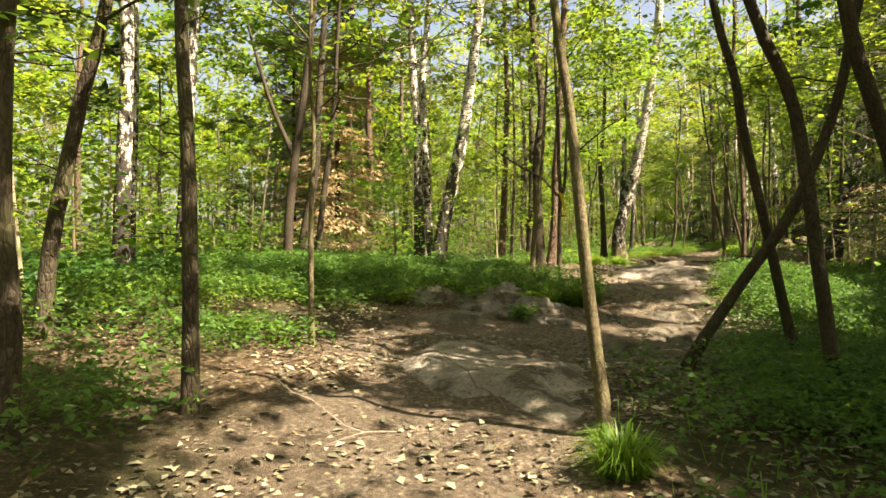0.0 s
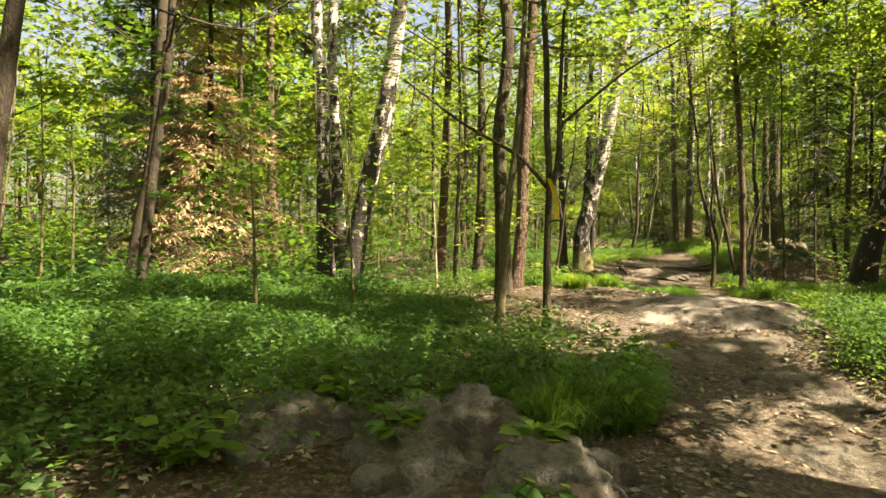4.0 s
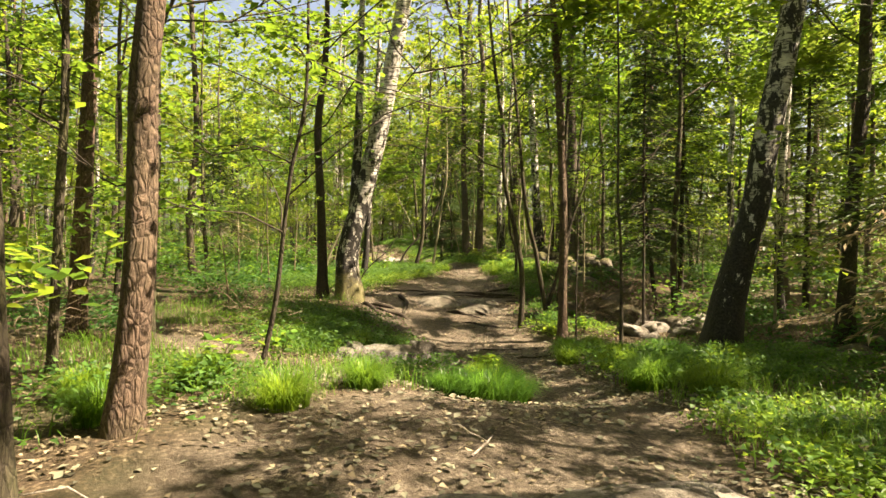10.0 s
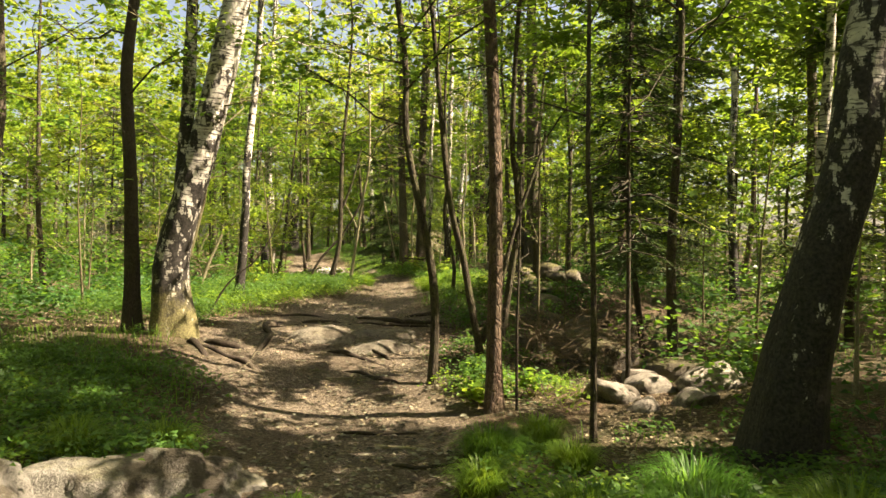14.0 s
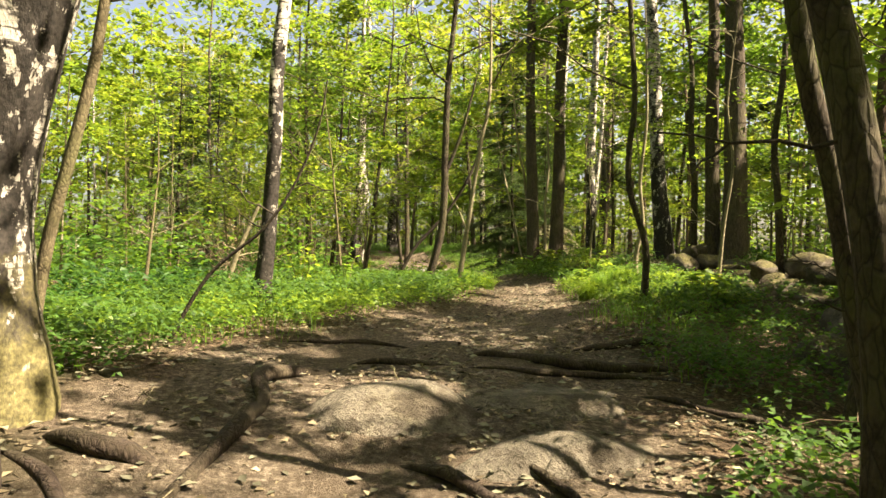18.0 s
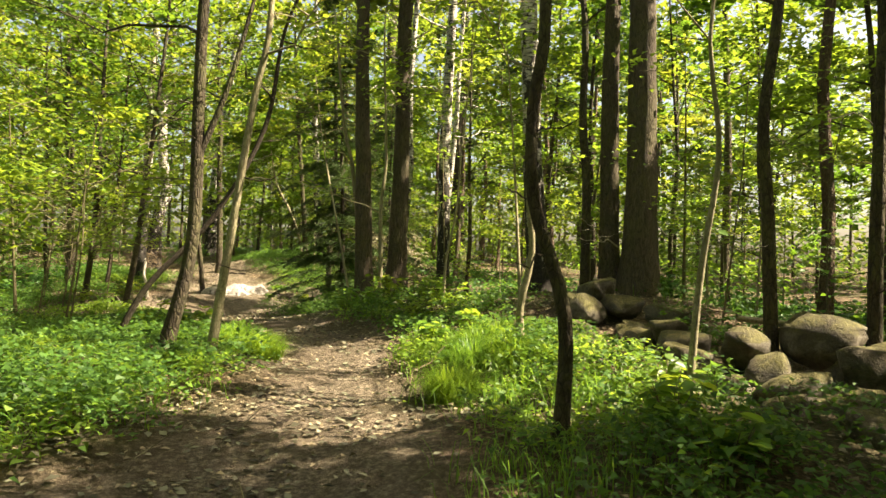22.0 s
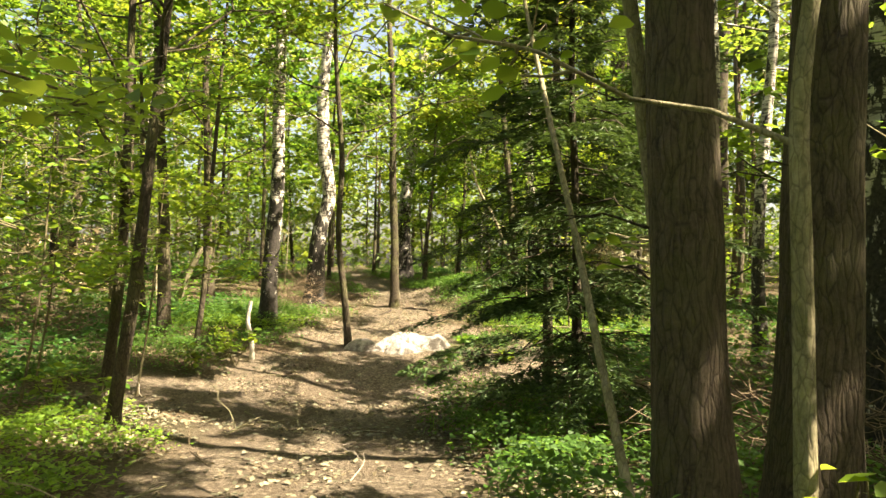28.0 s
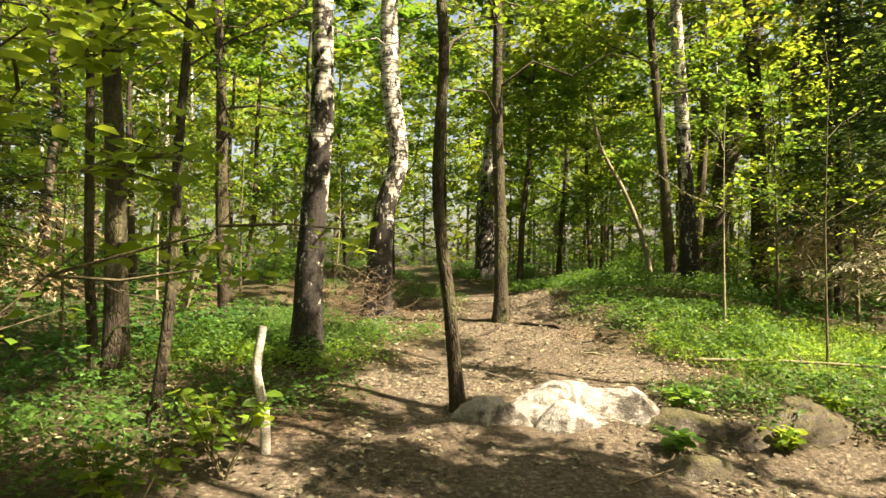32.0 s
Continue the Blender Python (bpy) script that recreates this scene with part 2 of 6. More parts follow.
def rock_material(name, low, high, moss):
    m, nt, b = material(name)
    vec = coords(nt)
    n1, n2, n3 = noise_tex(nt, vec, 3.0, 6.0, 0.65), noise_tex(nt, vec, 38.0, 5.0, 0.7), noise_tex(nt, vec, 1.6, 4.0, 0.65)
    c = ramp(nt, n1, [(0.3, low), (0.7, high)])
    c = mix(nt, ramp(nt, n2, [(0.45, (0, 0, 0)), (0.75, (0.55, 0.55, 0.55))]), c, tuple(h * 1.3 for h in high))
    geo = nt.nodes.new("ShaderNodeNewGeometry")
    sep = nt.nodes.new("ShaderNodeSeparateXYZ")
    nt.links.new(geo.outputs["Normal"], sep.inputs[0])
    mu = nt.nodes.new("ShaderNodeMath")
    mu.operation = "MULTIPLY"
    nt.links.new(n3, mu.inputs[0])
    nt.links.new(sep.outputs[2], mu.inputs[1])
    mo = ramp(nt, mu.outputs[0], [(0.52 - 0.4 * moss, (0, 0, 0)), (0.62 - 0.4 * moss, (moss, moss, moss))])
    mcol = ramp(nt, n2, [(0.35, (0.035, 0.038, 0.010)), (0.7, (0.16, 0.145, 0.035))])
    c = mix(nt, mo, c, mcol)
    c = mix(nt, ramp(nt, noise_tex(nt, vec, 2.3, 7.0, 0.75), [(0.47, (0, 0, 0)), (0.57, (0.85, 0.85, 0.85))]), c, (0.05, 0.04, 0.028))
    c = mix(nt, ramp(nt, noise_tex(nt, vec, 14.0, 5.0, 0.8), [(0.56, (0, 0, 0)), (0.66, (0.7, 0.7, 0.7))]), c, (0.028, 0.023, 0.017))
    nt.links.new(c, b.inputs["Base Color"])
    b.inputs["Roughness"].default_value = 0.85
    ad = nt.nodes.new("ShaderNodeMath")
    ad.operation = "ADD"
    nt.links.new(n1, ad.inputs[0])
    nt.links.new(n2, ad.inputs[1])
    bump(nt, b, ad.outputs[0], 0.9, 0.045)
    return m


FLOOR = ground_material()
ROCK_PALE = rock_material("rock_pale", (0.13, 0.115, 0.095), (0.34, 0.31, 0.26), 0.15)
ROCK_MOSSY = rock_material("rock_mossy", (0.045, 0.04, 0.033), (0.17, 0.15, 0.12), 0.6)
ROCK_BANK = rock_material("rock_bank", (0.085, 0.08, 0.066), (0.24, 0.23, 0.20), 0.4)
ROCK_WHITE = rock_material("rock_white", (0.22, 0.205, 0.185), (0.50, 0.48, 0.44), 0.1)
ROCK_WALL = rock_material("rock_wall", (0.05, 0.045, 0.036), (0.19, 0.17, 0.13), 0.8)
ROCK_TRAIL = rock_material("rock_trail", (0.085, 0.075, 0.058), (0.22, 0.20, 0.155), 0.25)
ROOT = bark("bark_root", (0.018, 0.013, 0.010), (0.075, 0.056, 0.041), 0.1, 12.0, 0.01, 0.4)


def plain(name, colour, rough=0.7):
    m, nt, b = material(name)
    n = noise_tex(nt, coords(nt), 60.0)
    nt.links.new(ramp(nt, n, [(0.3, tuple(c * 0.75 for c in colour)), (0.7, colour)]), b.inputs["Base Color"])
    b.inputs["Roughness"].default_value = rough
    return m


# ---- mesh tools ----
rng = np.random.default_rng(7)


def raw_mesh(name, verts, tris=None, quads=None, smooth=False):
    """A mesh from arrays of vertices, triangles and quads."""
    me = bpy.data.meshes.new(name)
    verts = np.asarray(verts, dtype=np.float32).reshape(-1, 3)
    loops, starts, n = [], [], 0
    for arr, k in ((tris, 3), (quads, 4)):
        if arr is not None and len(arr):
            arr = np.asarray(arr, dtype=np.int32).reshape(-1, k)
            loops.append(arr.ravel())
            starts.append(n + np.arange(len(arr), dtype=np.int32) * k)
            n += arr.size
    loops, starts = np.concatenate(loops), np.concatenate(starts)
    me.vertices.add(len(verts))
    me.vertices.foreach_set("co", verts.ravel())
    me.loops.add(len(loops))
    me.loops.foreach_set("vertex_index", loops)
    me.polygons.add(len(starts))
    me.polygons.foreach_set("loop_start", starts)
    if smooth:
        me.polygons.foreach_set("use_smooth", np.ones(len(starts), dtype=bool))
    me.update(calc_edges=True)
    return me


def part(name, me, mat, parent=None, label=""):
    ob = new(name, me)
    me.materials.append(mat)
    if parent is not None:
        ob.parent = parent
    if label:
        ob["label"] = label
    return ob


def smooth_line(pts, step):
    """A smooth line through points, sampled about every step metres."""
    p = np.asarray(pts, float)
    ext = np.vstack([2 * p[0] - p[1], p, 2 * p[-1] - p[-2]])
    out = []
    for i in range(1, len(ext) - 2):
        a, b, c, d = ext[i - 1:i + 3]
        n = max(1, int(np.linalg.norm(c - b) / step))
        t = (np.arange(n) / n)[:, None]
        out.append(0.5 * (2 * b + (c - a) * t + (2 * a - 5 * b + 4 * c - d) * t ** 2 + (3 * b - a - 3 * c + d) * t ** 3))
    out.append(p[-1:])
    return np.vstack(out)


def tube(line, radii, sides, wobble=0.0, lobes=0.0):
    """Vertices and quads of a tube along a line; wobble roughens it, lobes make it fluted at its first end."""
    line = np.asarray(line, float)
    n = len(line)
    tan = np.gradient(line, axis=0)
    tan /= np.linalg.norm(tan, axis=1)[:, None] + 1e-9
    ref = np.array([1.0, 0, 0]) if abs(tan[:, 2]).mean() > 0.75 else np.array([0, 0, 1.0])
    u = np.cross(tan, ref)
    u /= np.linalg.norm(u, axis=1)[:, None] + 1e-9
    v = np.cross(tan, u)
    a = np.arange(sides) / sides * 2 * np.pi
    r = np.repeat(np.asarray(radii, float)[:, None], sides, 1)
    if wobble:
        ph = rng.uniform(0, 6.28, 4)
        z = np.cumsum(np.r_[0, np.linalg.norm(np.diff(line, axis=0), axis=1)])[:, None]
        r = r * (1 + wobble * (np.sin(2 * a + ph[0] + z * 1.3) + 0.7 * np.sin(3 * a + ph[1] - z * 2.1) + 0.6 * np.sin(z * 5 + ph[2] + a) + rng.normal(0, 0.35, (n, sides))))
    if lobes:
        ph = rng.uniform(0, 6.28)
        z = np.cumsum(np.r_[0, np.linalg.norm(np.diff(line, axis=0), axis=1)])[:, None]
        r = r * (1 + lobes * np.exp(-z / (5 * radii[0] + 0.05)) * (0.9 + 0.8 * np.cos(5 * a + ph) + 0.4 * np.cos(3 * a)))
    V = line[:, None, :] + r[..., None] * (np.cos(a)[None, :, None] * u[:, None, :] + np.sin(a)[None, :, None] * v[:, None, :])
    i, j = np.meshgrid(np.arange(n - 1), np.arange(sides), indexing="ij")
    k = (j + 1) % sides
    Q = np.stack([i * sides + j, i * sides + k, (i + 1) * sides + k, (i + 1) * sides + j], -1).reshape(-1, 4)
    return V.reshape(-1, 3), Q


def join(pieces):
    V, Q, o = [], [], 0
    for v, q in pieces:
        V.append(v)
        Q.append(q + o)
        o += len(v)
    return np.vstack(V), np.vstack(Q)


def leaf_mesh(name, P, size, tilt=0.5, wide=0.32, droop=0.0, heading=None, fine=False, tri=False):
    """One folded leaf at each point; fine leaves have a rounder outline."""
    n = len(P)
    s = size * rng.uniform(0.65, 1.3, n)[:, None]
    yaw = rng.uniform(0, 2 * np.pi, n) if heading is None else heading + rng.normal(0, 0.6, n)
    a = np.stack([np.cos(yaw), np.sin(yaw), rng.normal(-droop, tilt * 0.6, n)], -1)
    a /= np.linalg.norm(a, axis=1)[:, None]
    up = np.stack([rng.normal(0, tilt, n), rng.normal(0, tilt, n), np.ones(n)], -1)
    b = np.cross(up, a)
    b /= np.linalg.norm(b, axis=1)[:, None] + 1e-9
    nrm = np.cross(a, b)
    fold = rng.uniform(0.02, 0.16, n)[:, None]
    if tri:
        pts = [P, P + s * (0.5 * a + 1.25 * wide * b + fold * nrm), P + s * (a - 0.75 * wide * b - fold * nrm)]
        return raw_mesh(name, np.stack(pts, 1), tris=np.arange(n * 3).reshape(-1, 3))
    if fine:
        pts = [P, P + s * (0.3 * a + wide * b + fold * nrm), P + s * (0.72 * a + 0.8 * wide * b + fold * nrm), P + s * a,
               P + s * (0.72 * a - 0.8 * wide * b + fold * nrm), P + s * (0.3 * a - wide * b + fold * nrm)]
        base = np.arange(n)[:, None] * 6
        Q = np.concatenate([base + [0, 1, 2, 3], base + [0, 3, 4, 5]])
        return raw_mesh(name, np.stack(pts, 1), quads=Q)
    pts = [P, P + s * (0.48 * a + wide * b + fold * nrm), P + s * a, P + s * (0.48 * a - wide * b + fold * nrm)]
    base = np.arange(n)[:, None] * 4
    T = np.concatenate([base + [0, 1, 2], base + [0, 2, 3]])
    return raw_mesh(name, np.stack(pts, 1), tris=T)


TABLE = rng.uniform(0, 1, (64, 64))


def lump(x, y, size, shift=0):
    """Smooth random heights from 0 to 1 with bumps of the given size."""
    x, y = np.asarray(x, float) / size + shift * 7.31, np.asarray(y, float) / size + shift * 3.77
    i, j = np.floor(x).astype(int), np.floor(y).astype(int)
    f, g = x - i, y - j
    f, g = f * f * (3 - 2 * f), g * g * (3 - 2 * g)
    t = lambda p, q: TABLE[p % 64, q % 64]
    return (t(i, j) * (1 - f) + t(i + 1, j) * f) * (1 - g) + (t(i, j + 1) * (1 - f) + t(i + 1, j + 1) * f) * g


# ---- lie of the land ----
RISE_Y = [-20, 0, 4, 8, 13, 18, 22, 26, 30, 34, 38, 42, 46, 50, 56, 64, 80]
RISE_Z = [0.01, 0.14, 0.32, 0.42, 0.92, 0.9, 1.14, 0.79, 1.06, 1.11, 1.09, 1.05, 1.02, 1.12, 1.44, 2.11, 2.62]
MOUNDS = [(-4, 8, 4, 0.51), (4, 17, 3, 0.19), (10.5, 22, 4, -0.52), (7, 27.5, 2.5, 0.12), (13, 20, 4, -0.09), (6, 22, 3, -0.43),
          (16, 31, 3, 0.45), (19, 36, 4, 0.89), (16, 39, 3, 0.31), (11, 36, 3, 0.29), (12, 46, 4, 0.11), (14, 52, 3, 0.18), (20, 57, 4, 0.77),
          (24, 62, 5, -0.22), (15, 46, 3, -0.3), (16, 26, 4, -0.65), (8.4, 23.6, 1.9, -0.26), (9.2, 25.8, 1.6, -0.14), (6.5, 18.7, 1.5, -0.26), (7.9, 20.3, 1.6, -0.16), (17.9, 48.1, 1.6, -0.26), (1.0, 9.5, 0.9, 0.14)]
TRAIL = [(-0.2, -12, 0.9), (-0.2, 0, 0.9), (-0.2, 3.3, 0.95), (0.3, 6.0, 1.35), (1.4, 8.0, 1.7), (3.0, 9.8, 0.95), (4.3, 12.8, 1.05), (4.6, 15.0, 1.7),
         (6.2, 17.6, 1.25), (7.8, 20.4, 0.95), (8.5, 23.5, 1.35), (9.5, 26.8, 1.7), (10.6, 29.3, 1.75), (11.9, 31.6, 1.2), (13.2, 33.4, 0.75),
         (13.95, 35.0, 0.75), (14.2, 38.5, 0.9), (14.1, 41.5, 1.4), (14.3, 45.5, 1.4), (15.4, 48.5, 1.5), (15.9, 52, 1.3), (16.6, 55, 1.1), (17, 60, 0.8), (15, 80, 0.8)]
BARE = [(3.9, 21.5, 0.7), (4.2, 20.4, 0.6), (4.7, 20.9, 0.4), (3.6, 22.4, 0.5), (13.0, 46.3, 1.1), (12.0, 46.8, 0.8), (13.9, 48.4, 1.0), (14.4, 51.4, 0.7), (17.3, 52.2, 0.9), (18.2, 48.6, 0.9), (11.0, 46.0, 0.5)]
TRAIL_LINE = smooth_line(TRAIL, 0.5)


def off_trail(x, y):
    """Metres from the middle of the trail, and metres outside its edge."""
    x, y = np.atleast_1d(np.asarray(x, float)), np.atleast_1d(np.asarray(y, float))
    if x.size < 64:
        d = np.hypot(x[..., None] - TRAIL_LINE[:, 0], y[..., None] - TRAIL_LINE[:, 1])
        return d.min(-1), (d - TRAIL_LINE[:, 2]).min(-1)
    mid, edge = np.full(x.shape, 1e9), np.full(x.shape, 1e9)
    for cx, cy, w in TRAIL_LINE:
        d = np.hypot(x - cx, y - cy)
        mid, edge = np.minimum(mid, d), np.minimum(edge, d - w)
    return mid, edge


def trail_mask(x, y):
    _, edge = off_trail(x, y)
    for a, b, r in BARE:
        edge = np.minimum(edge, np.hypot(np.asarray(x) - a, np.asarray(y) - b) - r)
    edge = edge + 0.55 * (lump(x, y, 0.55, 1) - 0.5) + 0.7 * (lump(x, y, 1.6, 2) - 0.5)
    return np.clip(0.5 - edge / 0.5, 0, 1)


def height(x, y):
    x, y = np.asarray(x, float), np.asarray(y, float)
    z = sum(np.interp(y + o, RISE_Y, RISE_Z) for o in (-1.2, 0, 1.2)) / 3
    for a, b, r, h in MOUNDS:
        z = z + h * np.exp(-((x - a) ** 2 + (y - b) ** 2) / (0.72 * r * r))
    z = z + 0.10 * (lump(x, y, 1.7, 3) - 0.5) + 0.05 * (lump(x, y, 0.6, 4) - 0.5)
    far = np.clip((np.abs(x - 8) - 22) / 30, 0, 1)
    return z + far * 1.6 * (lump(x, y, 14, 5) - 0.4)


def spot(x, y, spots):
    """Sum of soft round patches, 0 to 1."""
    d = np.zeros(np.shape(x))
    for a, b, r in spots:
        d = np.maximum(d, np.clip(1.6 - np.hypot(x - a, y - b) / r, 0, 1))
    return d


def axis(lo, hi, step, reach):
    """Even steps between lo and hi, then ever longer ones as far as reach on both sides."""
    grow = []
    s, p = step, 0.0
    while p < reach:
        s *= 1.3
        p += s
        grow.append(p)
    grow = np.array(grow)
    return np.r_[lo - grow[::-1], np.arange(lo, hi, step), hi + grow]


gx, gy = axis(-8, 25, 0.21, 400), axis(-2, 60, 0.21, 400)
GX, GY = np.meshgrid(gx, gy, indexing="ij")
mask = trail_mask(GX.ravel(), GY.ravel()).reshape(GX.shape)
GZ = height(GX, GY) - 0.05 * mask + 0.035 * (lump(GX, GY, 0.33, 6) - 0.5) + 0.02 * (lump(GX, GY, 0.19, 8) - 0.5)
ni, nj = GX.shape
I, J = np.meshgrid(np.arange(ni - 1), np.arange(nj - 1), indexing="ij")
quads = np.stack([I * nj + J, (I + 1) * nj + J, (I + 1) * nj + J + 1, I * nj + J + 1], -1).reshape(-1, 4)
me = raw_mesh("ground", np.stack([GX, GY, GZ], -1), quads=quads, smooth=True)
me.attributes.new("trail", "FLOAT", "POINT").data.foreach_set("value", mask.ravel().astype(np.float32))
ground = tagged(part("ground", me, FLOOR), "brown forest floor with a trodden dirt trail and leaf litter", "ground", kind="structure")


def floor_at(x, y):
    return float(height(x, y)) - 0.05 * float(trail_mask(x, y)[0])


# ---- trees ----
# leaves are cut along the sun's rays to light chosen spots: place, radius, share
LIT_SPOTS = [(-0.2, 3.4, 0.9, 1.0), (-0.6, 3.6, 0.6, 1.0), (0.5, 3.6, 0.5, 0.95), (-3.6, 7.2, 1.6, 0.7), (-1.4, 6.4, 0.7, 0.55), (-0.6, 10.7, 1.0, 0.4), (-2.6, 11.0, 1.2, 0.45), (4.6, 9.0, 1.0, 0.5), (5.2, 14.0, 0.5, 0.55), (3.6, 18.0, 1.2, 0.9), (4.3, 20.4, 1.2, 0.95), (3.8, 22.6, 1.2, 0.8), (-3.3, 18.6, 2.2, 0.9), (-0.5, 18.4, 1.5, 0.7), (-5.5, 20.0, 2.0, 0.9), (4.6, 16.0, 0.8, 0.6),
          (6.0, 18.6, 0.9, 0.5), (5.6, 21.9, 0.7, 0.8), (11.6, 23.6, 0.9, 0.75), (12.8, 23.0, 0.8, 0.85), (9.5, 27.9, 0.6, 0.75), (10.6, 28.2, 0.7, 0.4), (8.7, 17.6, 1.3, 0.6), (7.6, 19.6, 0.8, 0.45), (10.8, 26.0, 0.4, 0.85), (7.5, 27.1, 0.7, 0.9), (-1.4, 7.4, 1.1, 0.65), (12.4, 44.2, 0.9, 0.65), (9.6, 20.0, 1.0, 0.5), (7.3, 15.2, 1.1, 0.85), (8.0, 30.6, 1.3, 0.75), (11.0, 27.0, 0.5, 0.6),
          (13.2, 33.2, 0.9, 0.8), (13.9, 35.0, 1.0, 0.85), (15.2, 34.2, 1.1, 0.95), (12.5, 35.6, 0.8, 0.7), (14.6, 32.6, 0.9, 0.9), (16.3, 32.0, 0.9, 0.6), (15.9, 37.4, 0.9, 0.5),
          (14.4, 45.2, 1.5, 0.6), (13.0, 45.4, 0.9, 0.65), (16.3, 50.3, 0.9, 0.9), (14.4, 52.2, 1.0, 0.6), (16.2, 52.4, 1.0, 0.5), (19.0, 52.4, 1.6, 0.8), (17.6, 48.8, 1.2, 0.5), (14.0, 41.4, 1.1, 0.5), (15.0, 42.6, 1.1, 0.5), (13.0, 43.0, 1.0, 0.55), (15.6, 44.4, 1.0, 0.5), (14.1, 39.4, 0.8, 0.3), (10.9, 51.6, 1.2, 0.6),
          (7.3, 27.7, 0.6, 0.85), (18.3, 49.6, 0.8, 0.85), (17.2, 47.6, 0.5, 0.85), (19.5, 50.6, 0.9, 0.9), (16.4, 47.2, 0.4, 0.85), (-1.6, 5.0, 0.5, 0.8), (-2.6, 5.6, 0.5, 0.8), (-0.9, 5.4, 0.4, 0.8), (2.6, 12.6, 0.5, 0.8), (3.3, 13.6, 0.4, 0.8), (9.0, 29.6, 0.4, 0.8), (12.0, 26.7, 0.5, 0.95), (11.3, 26.4, 0.4, 0.9), (12.0, 49.0, 0.45, 0.9), (11.2, 50.0, 0.45, 0.9), (14.2, 50.9, 0.6, 0.95), (14.9, 51.2, 0.45, 0.9), (13.2, 48.3, 0.3, 0.9), (14.9, 49.2, 0.3, 0.9), (13.9, 46.0, 0.35, 0.9), (8.0, 25.8, 0.36, 1.0), (8.9, 26.6, 0.34, 1.0), (9.3, 24.9, 0.26, 0.95), (9.5, 24.2, 0.26, 0.95), (10.3, 26.2, 0.5, 0.85), (10.5, 24.9, 0.34, 0.95), (9.6, 28.0, 0.5, 0.95),
          (2.9, 8.0, 0.3, 0.8), (2.3, 8.1, 0.2, 0.8), (3.1, 9.5, 0.2, 0.7), (3.7, 10.5, 0.2, 0.8), (14.0, 41.6, 0.4, 0.9), (13.5, 43.2, 0.5, 0.9), (14.6, 43.6, 0.4, 0.85), (6.6, 28.1, 0.6, 0.7), (9.9, 23.75, 0.3, 0.85), (10.5, 23.3, 0.4, 0.7), (10.9, 24.2, 0.6, 0.9), (11.3, 23.8, 0.7, 0.95), (12.4, 23.1, 0.9, 0.95), (13.3, 23.5, 0.7, 0.95),
          (8.6, 32.6, 1.0, 0.65), (10.4, 32.6, 0.8, 0.6), (10.9, 35.5, 1.6, 0.8), (7.0, 34.5, 1.8, 0.9), (5.5, 30.5, 1.8, 0.9), (14.9, 33.9, 0.8, 0.95), (15.3, 34.6, 0.8, 0.95), (4.1, 20.2, 1.1, 1.0), (4.6, 21.0, 0.8, 1.0), (3.7, 22.4, 0.9, 0.9), (4.0, 16.7, 0.7, 0.8), (3.3, 17.4, 0.8, 0.9),
          (16.4, 54.3, 0.8, 0.9), (16.8, 51.8, 0.7, 0.95), (15.9, 53.0, 0.4, 0.9), (17.6, 52.6, 0.4, 0.9), (21.0, 52.9, 1.6, 0.9), (14.6, 56.5, 1.0, 0.8), (17.0, 59.5, 1.6, 0.6), (10.4, 57.6, 1.6, 0.9), (12.0, 46.5, 0.6, 0.9), (13.2, 46.9, 0.5, 0.7), (14.6, 46.8, 0.35, 0.7), (6.9, 14.9, 0.9, 0.8), (8.0, 15.6, 0.9, 0.8), (5.4, 10.6, 1.0, 0.8), (5.6, 12.3, 0.9, 0.8)]
SX, SY = np.arange(-8, 26, 0.2), np.arange(0, 64, 0.2)
_gx, _gy = np.meshgrid(SX, SY, indexing="ij")
_mid, _ = off_trail(_gx.ravel(), _gy.ravel())
_mid = _mid.reshape(_gx.shape)
_west = _gx < np.interp(_gy, TRAIL_LINE[:, 1], TRAIL_LINE[:, 0])
# leaves are also cut along the trail, and to brighten the woods to its west
SHARE = np.where(_mid < 3.8, 0.10, np.where(_west, np.where(lump(_gx, _gy, 3.0, 33) > 0.36, 0.6, 0.3), 0.0))
for _a, _b, _r, _s in LIT_SPOTS:
    _d = np.hypot(_gx - _a, _gy - _b) / (_r + 0.12)
    SHARE = np.where(_d < 1.25, np.maximum(np.where(SHARE > 0.25, SHARE, 0), _s * np.clip(2.2 - 1.3 * _d, 0.3, 1)), SHARE)
# spots shaded by extra leaves in the crowns sunward of them: place, radius
SHADED_SPOTS = [(16.6, 31.2, 0.9), (-0.8, 13.6, 1.2), (10.3, 28.4, 1.9), (11.3, 30.3, 1.6), (13.2, 26.0, 1.6), (-2.0, 9.4, 1.3), (7.4, 20.0, 0.6), (6.4, 17.4, 0.9), (9.8, 25.2, 0.8), (14.2, 40.6, 1.4), (3.4, 5.4, 1.3), (11.9, 27.6, 0.9), (8.2, 28.0, 0.8), (0.7, 6.6, 1.4), (3.3, 9.6, 0.6), (1.0, 15.4, 1.2), (0.8, 12.2, 0.8), (-2.1, 3.9, 0.6), (-0.6, 12.6, 1.0), (2.3, 4.2, 1.1), (1.4, 14.6, 1.3), (8.0, 24.2, 0.6), (13.6, 47.9, 0.9), (15.2, 48.6, 0.6), (14.0, 26.6, 1.6), (15.5, 28.0, 1.6)]


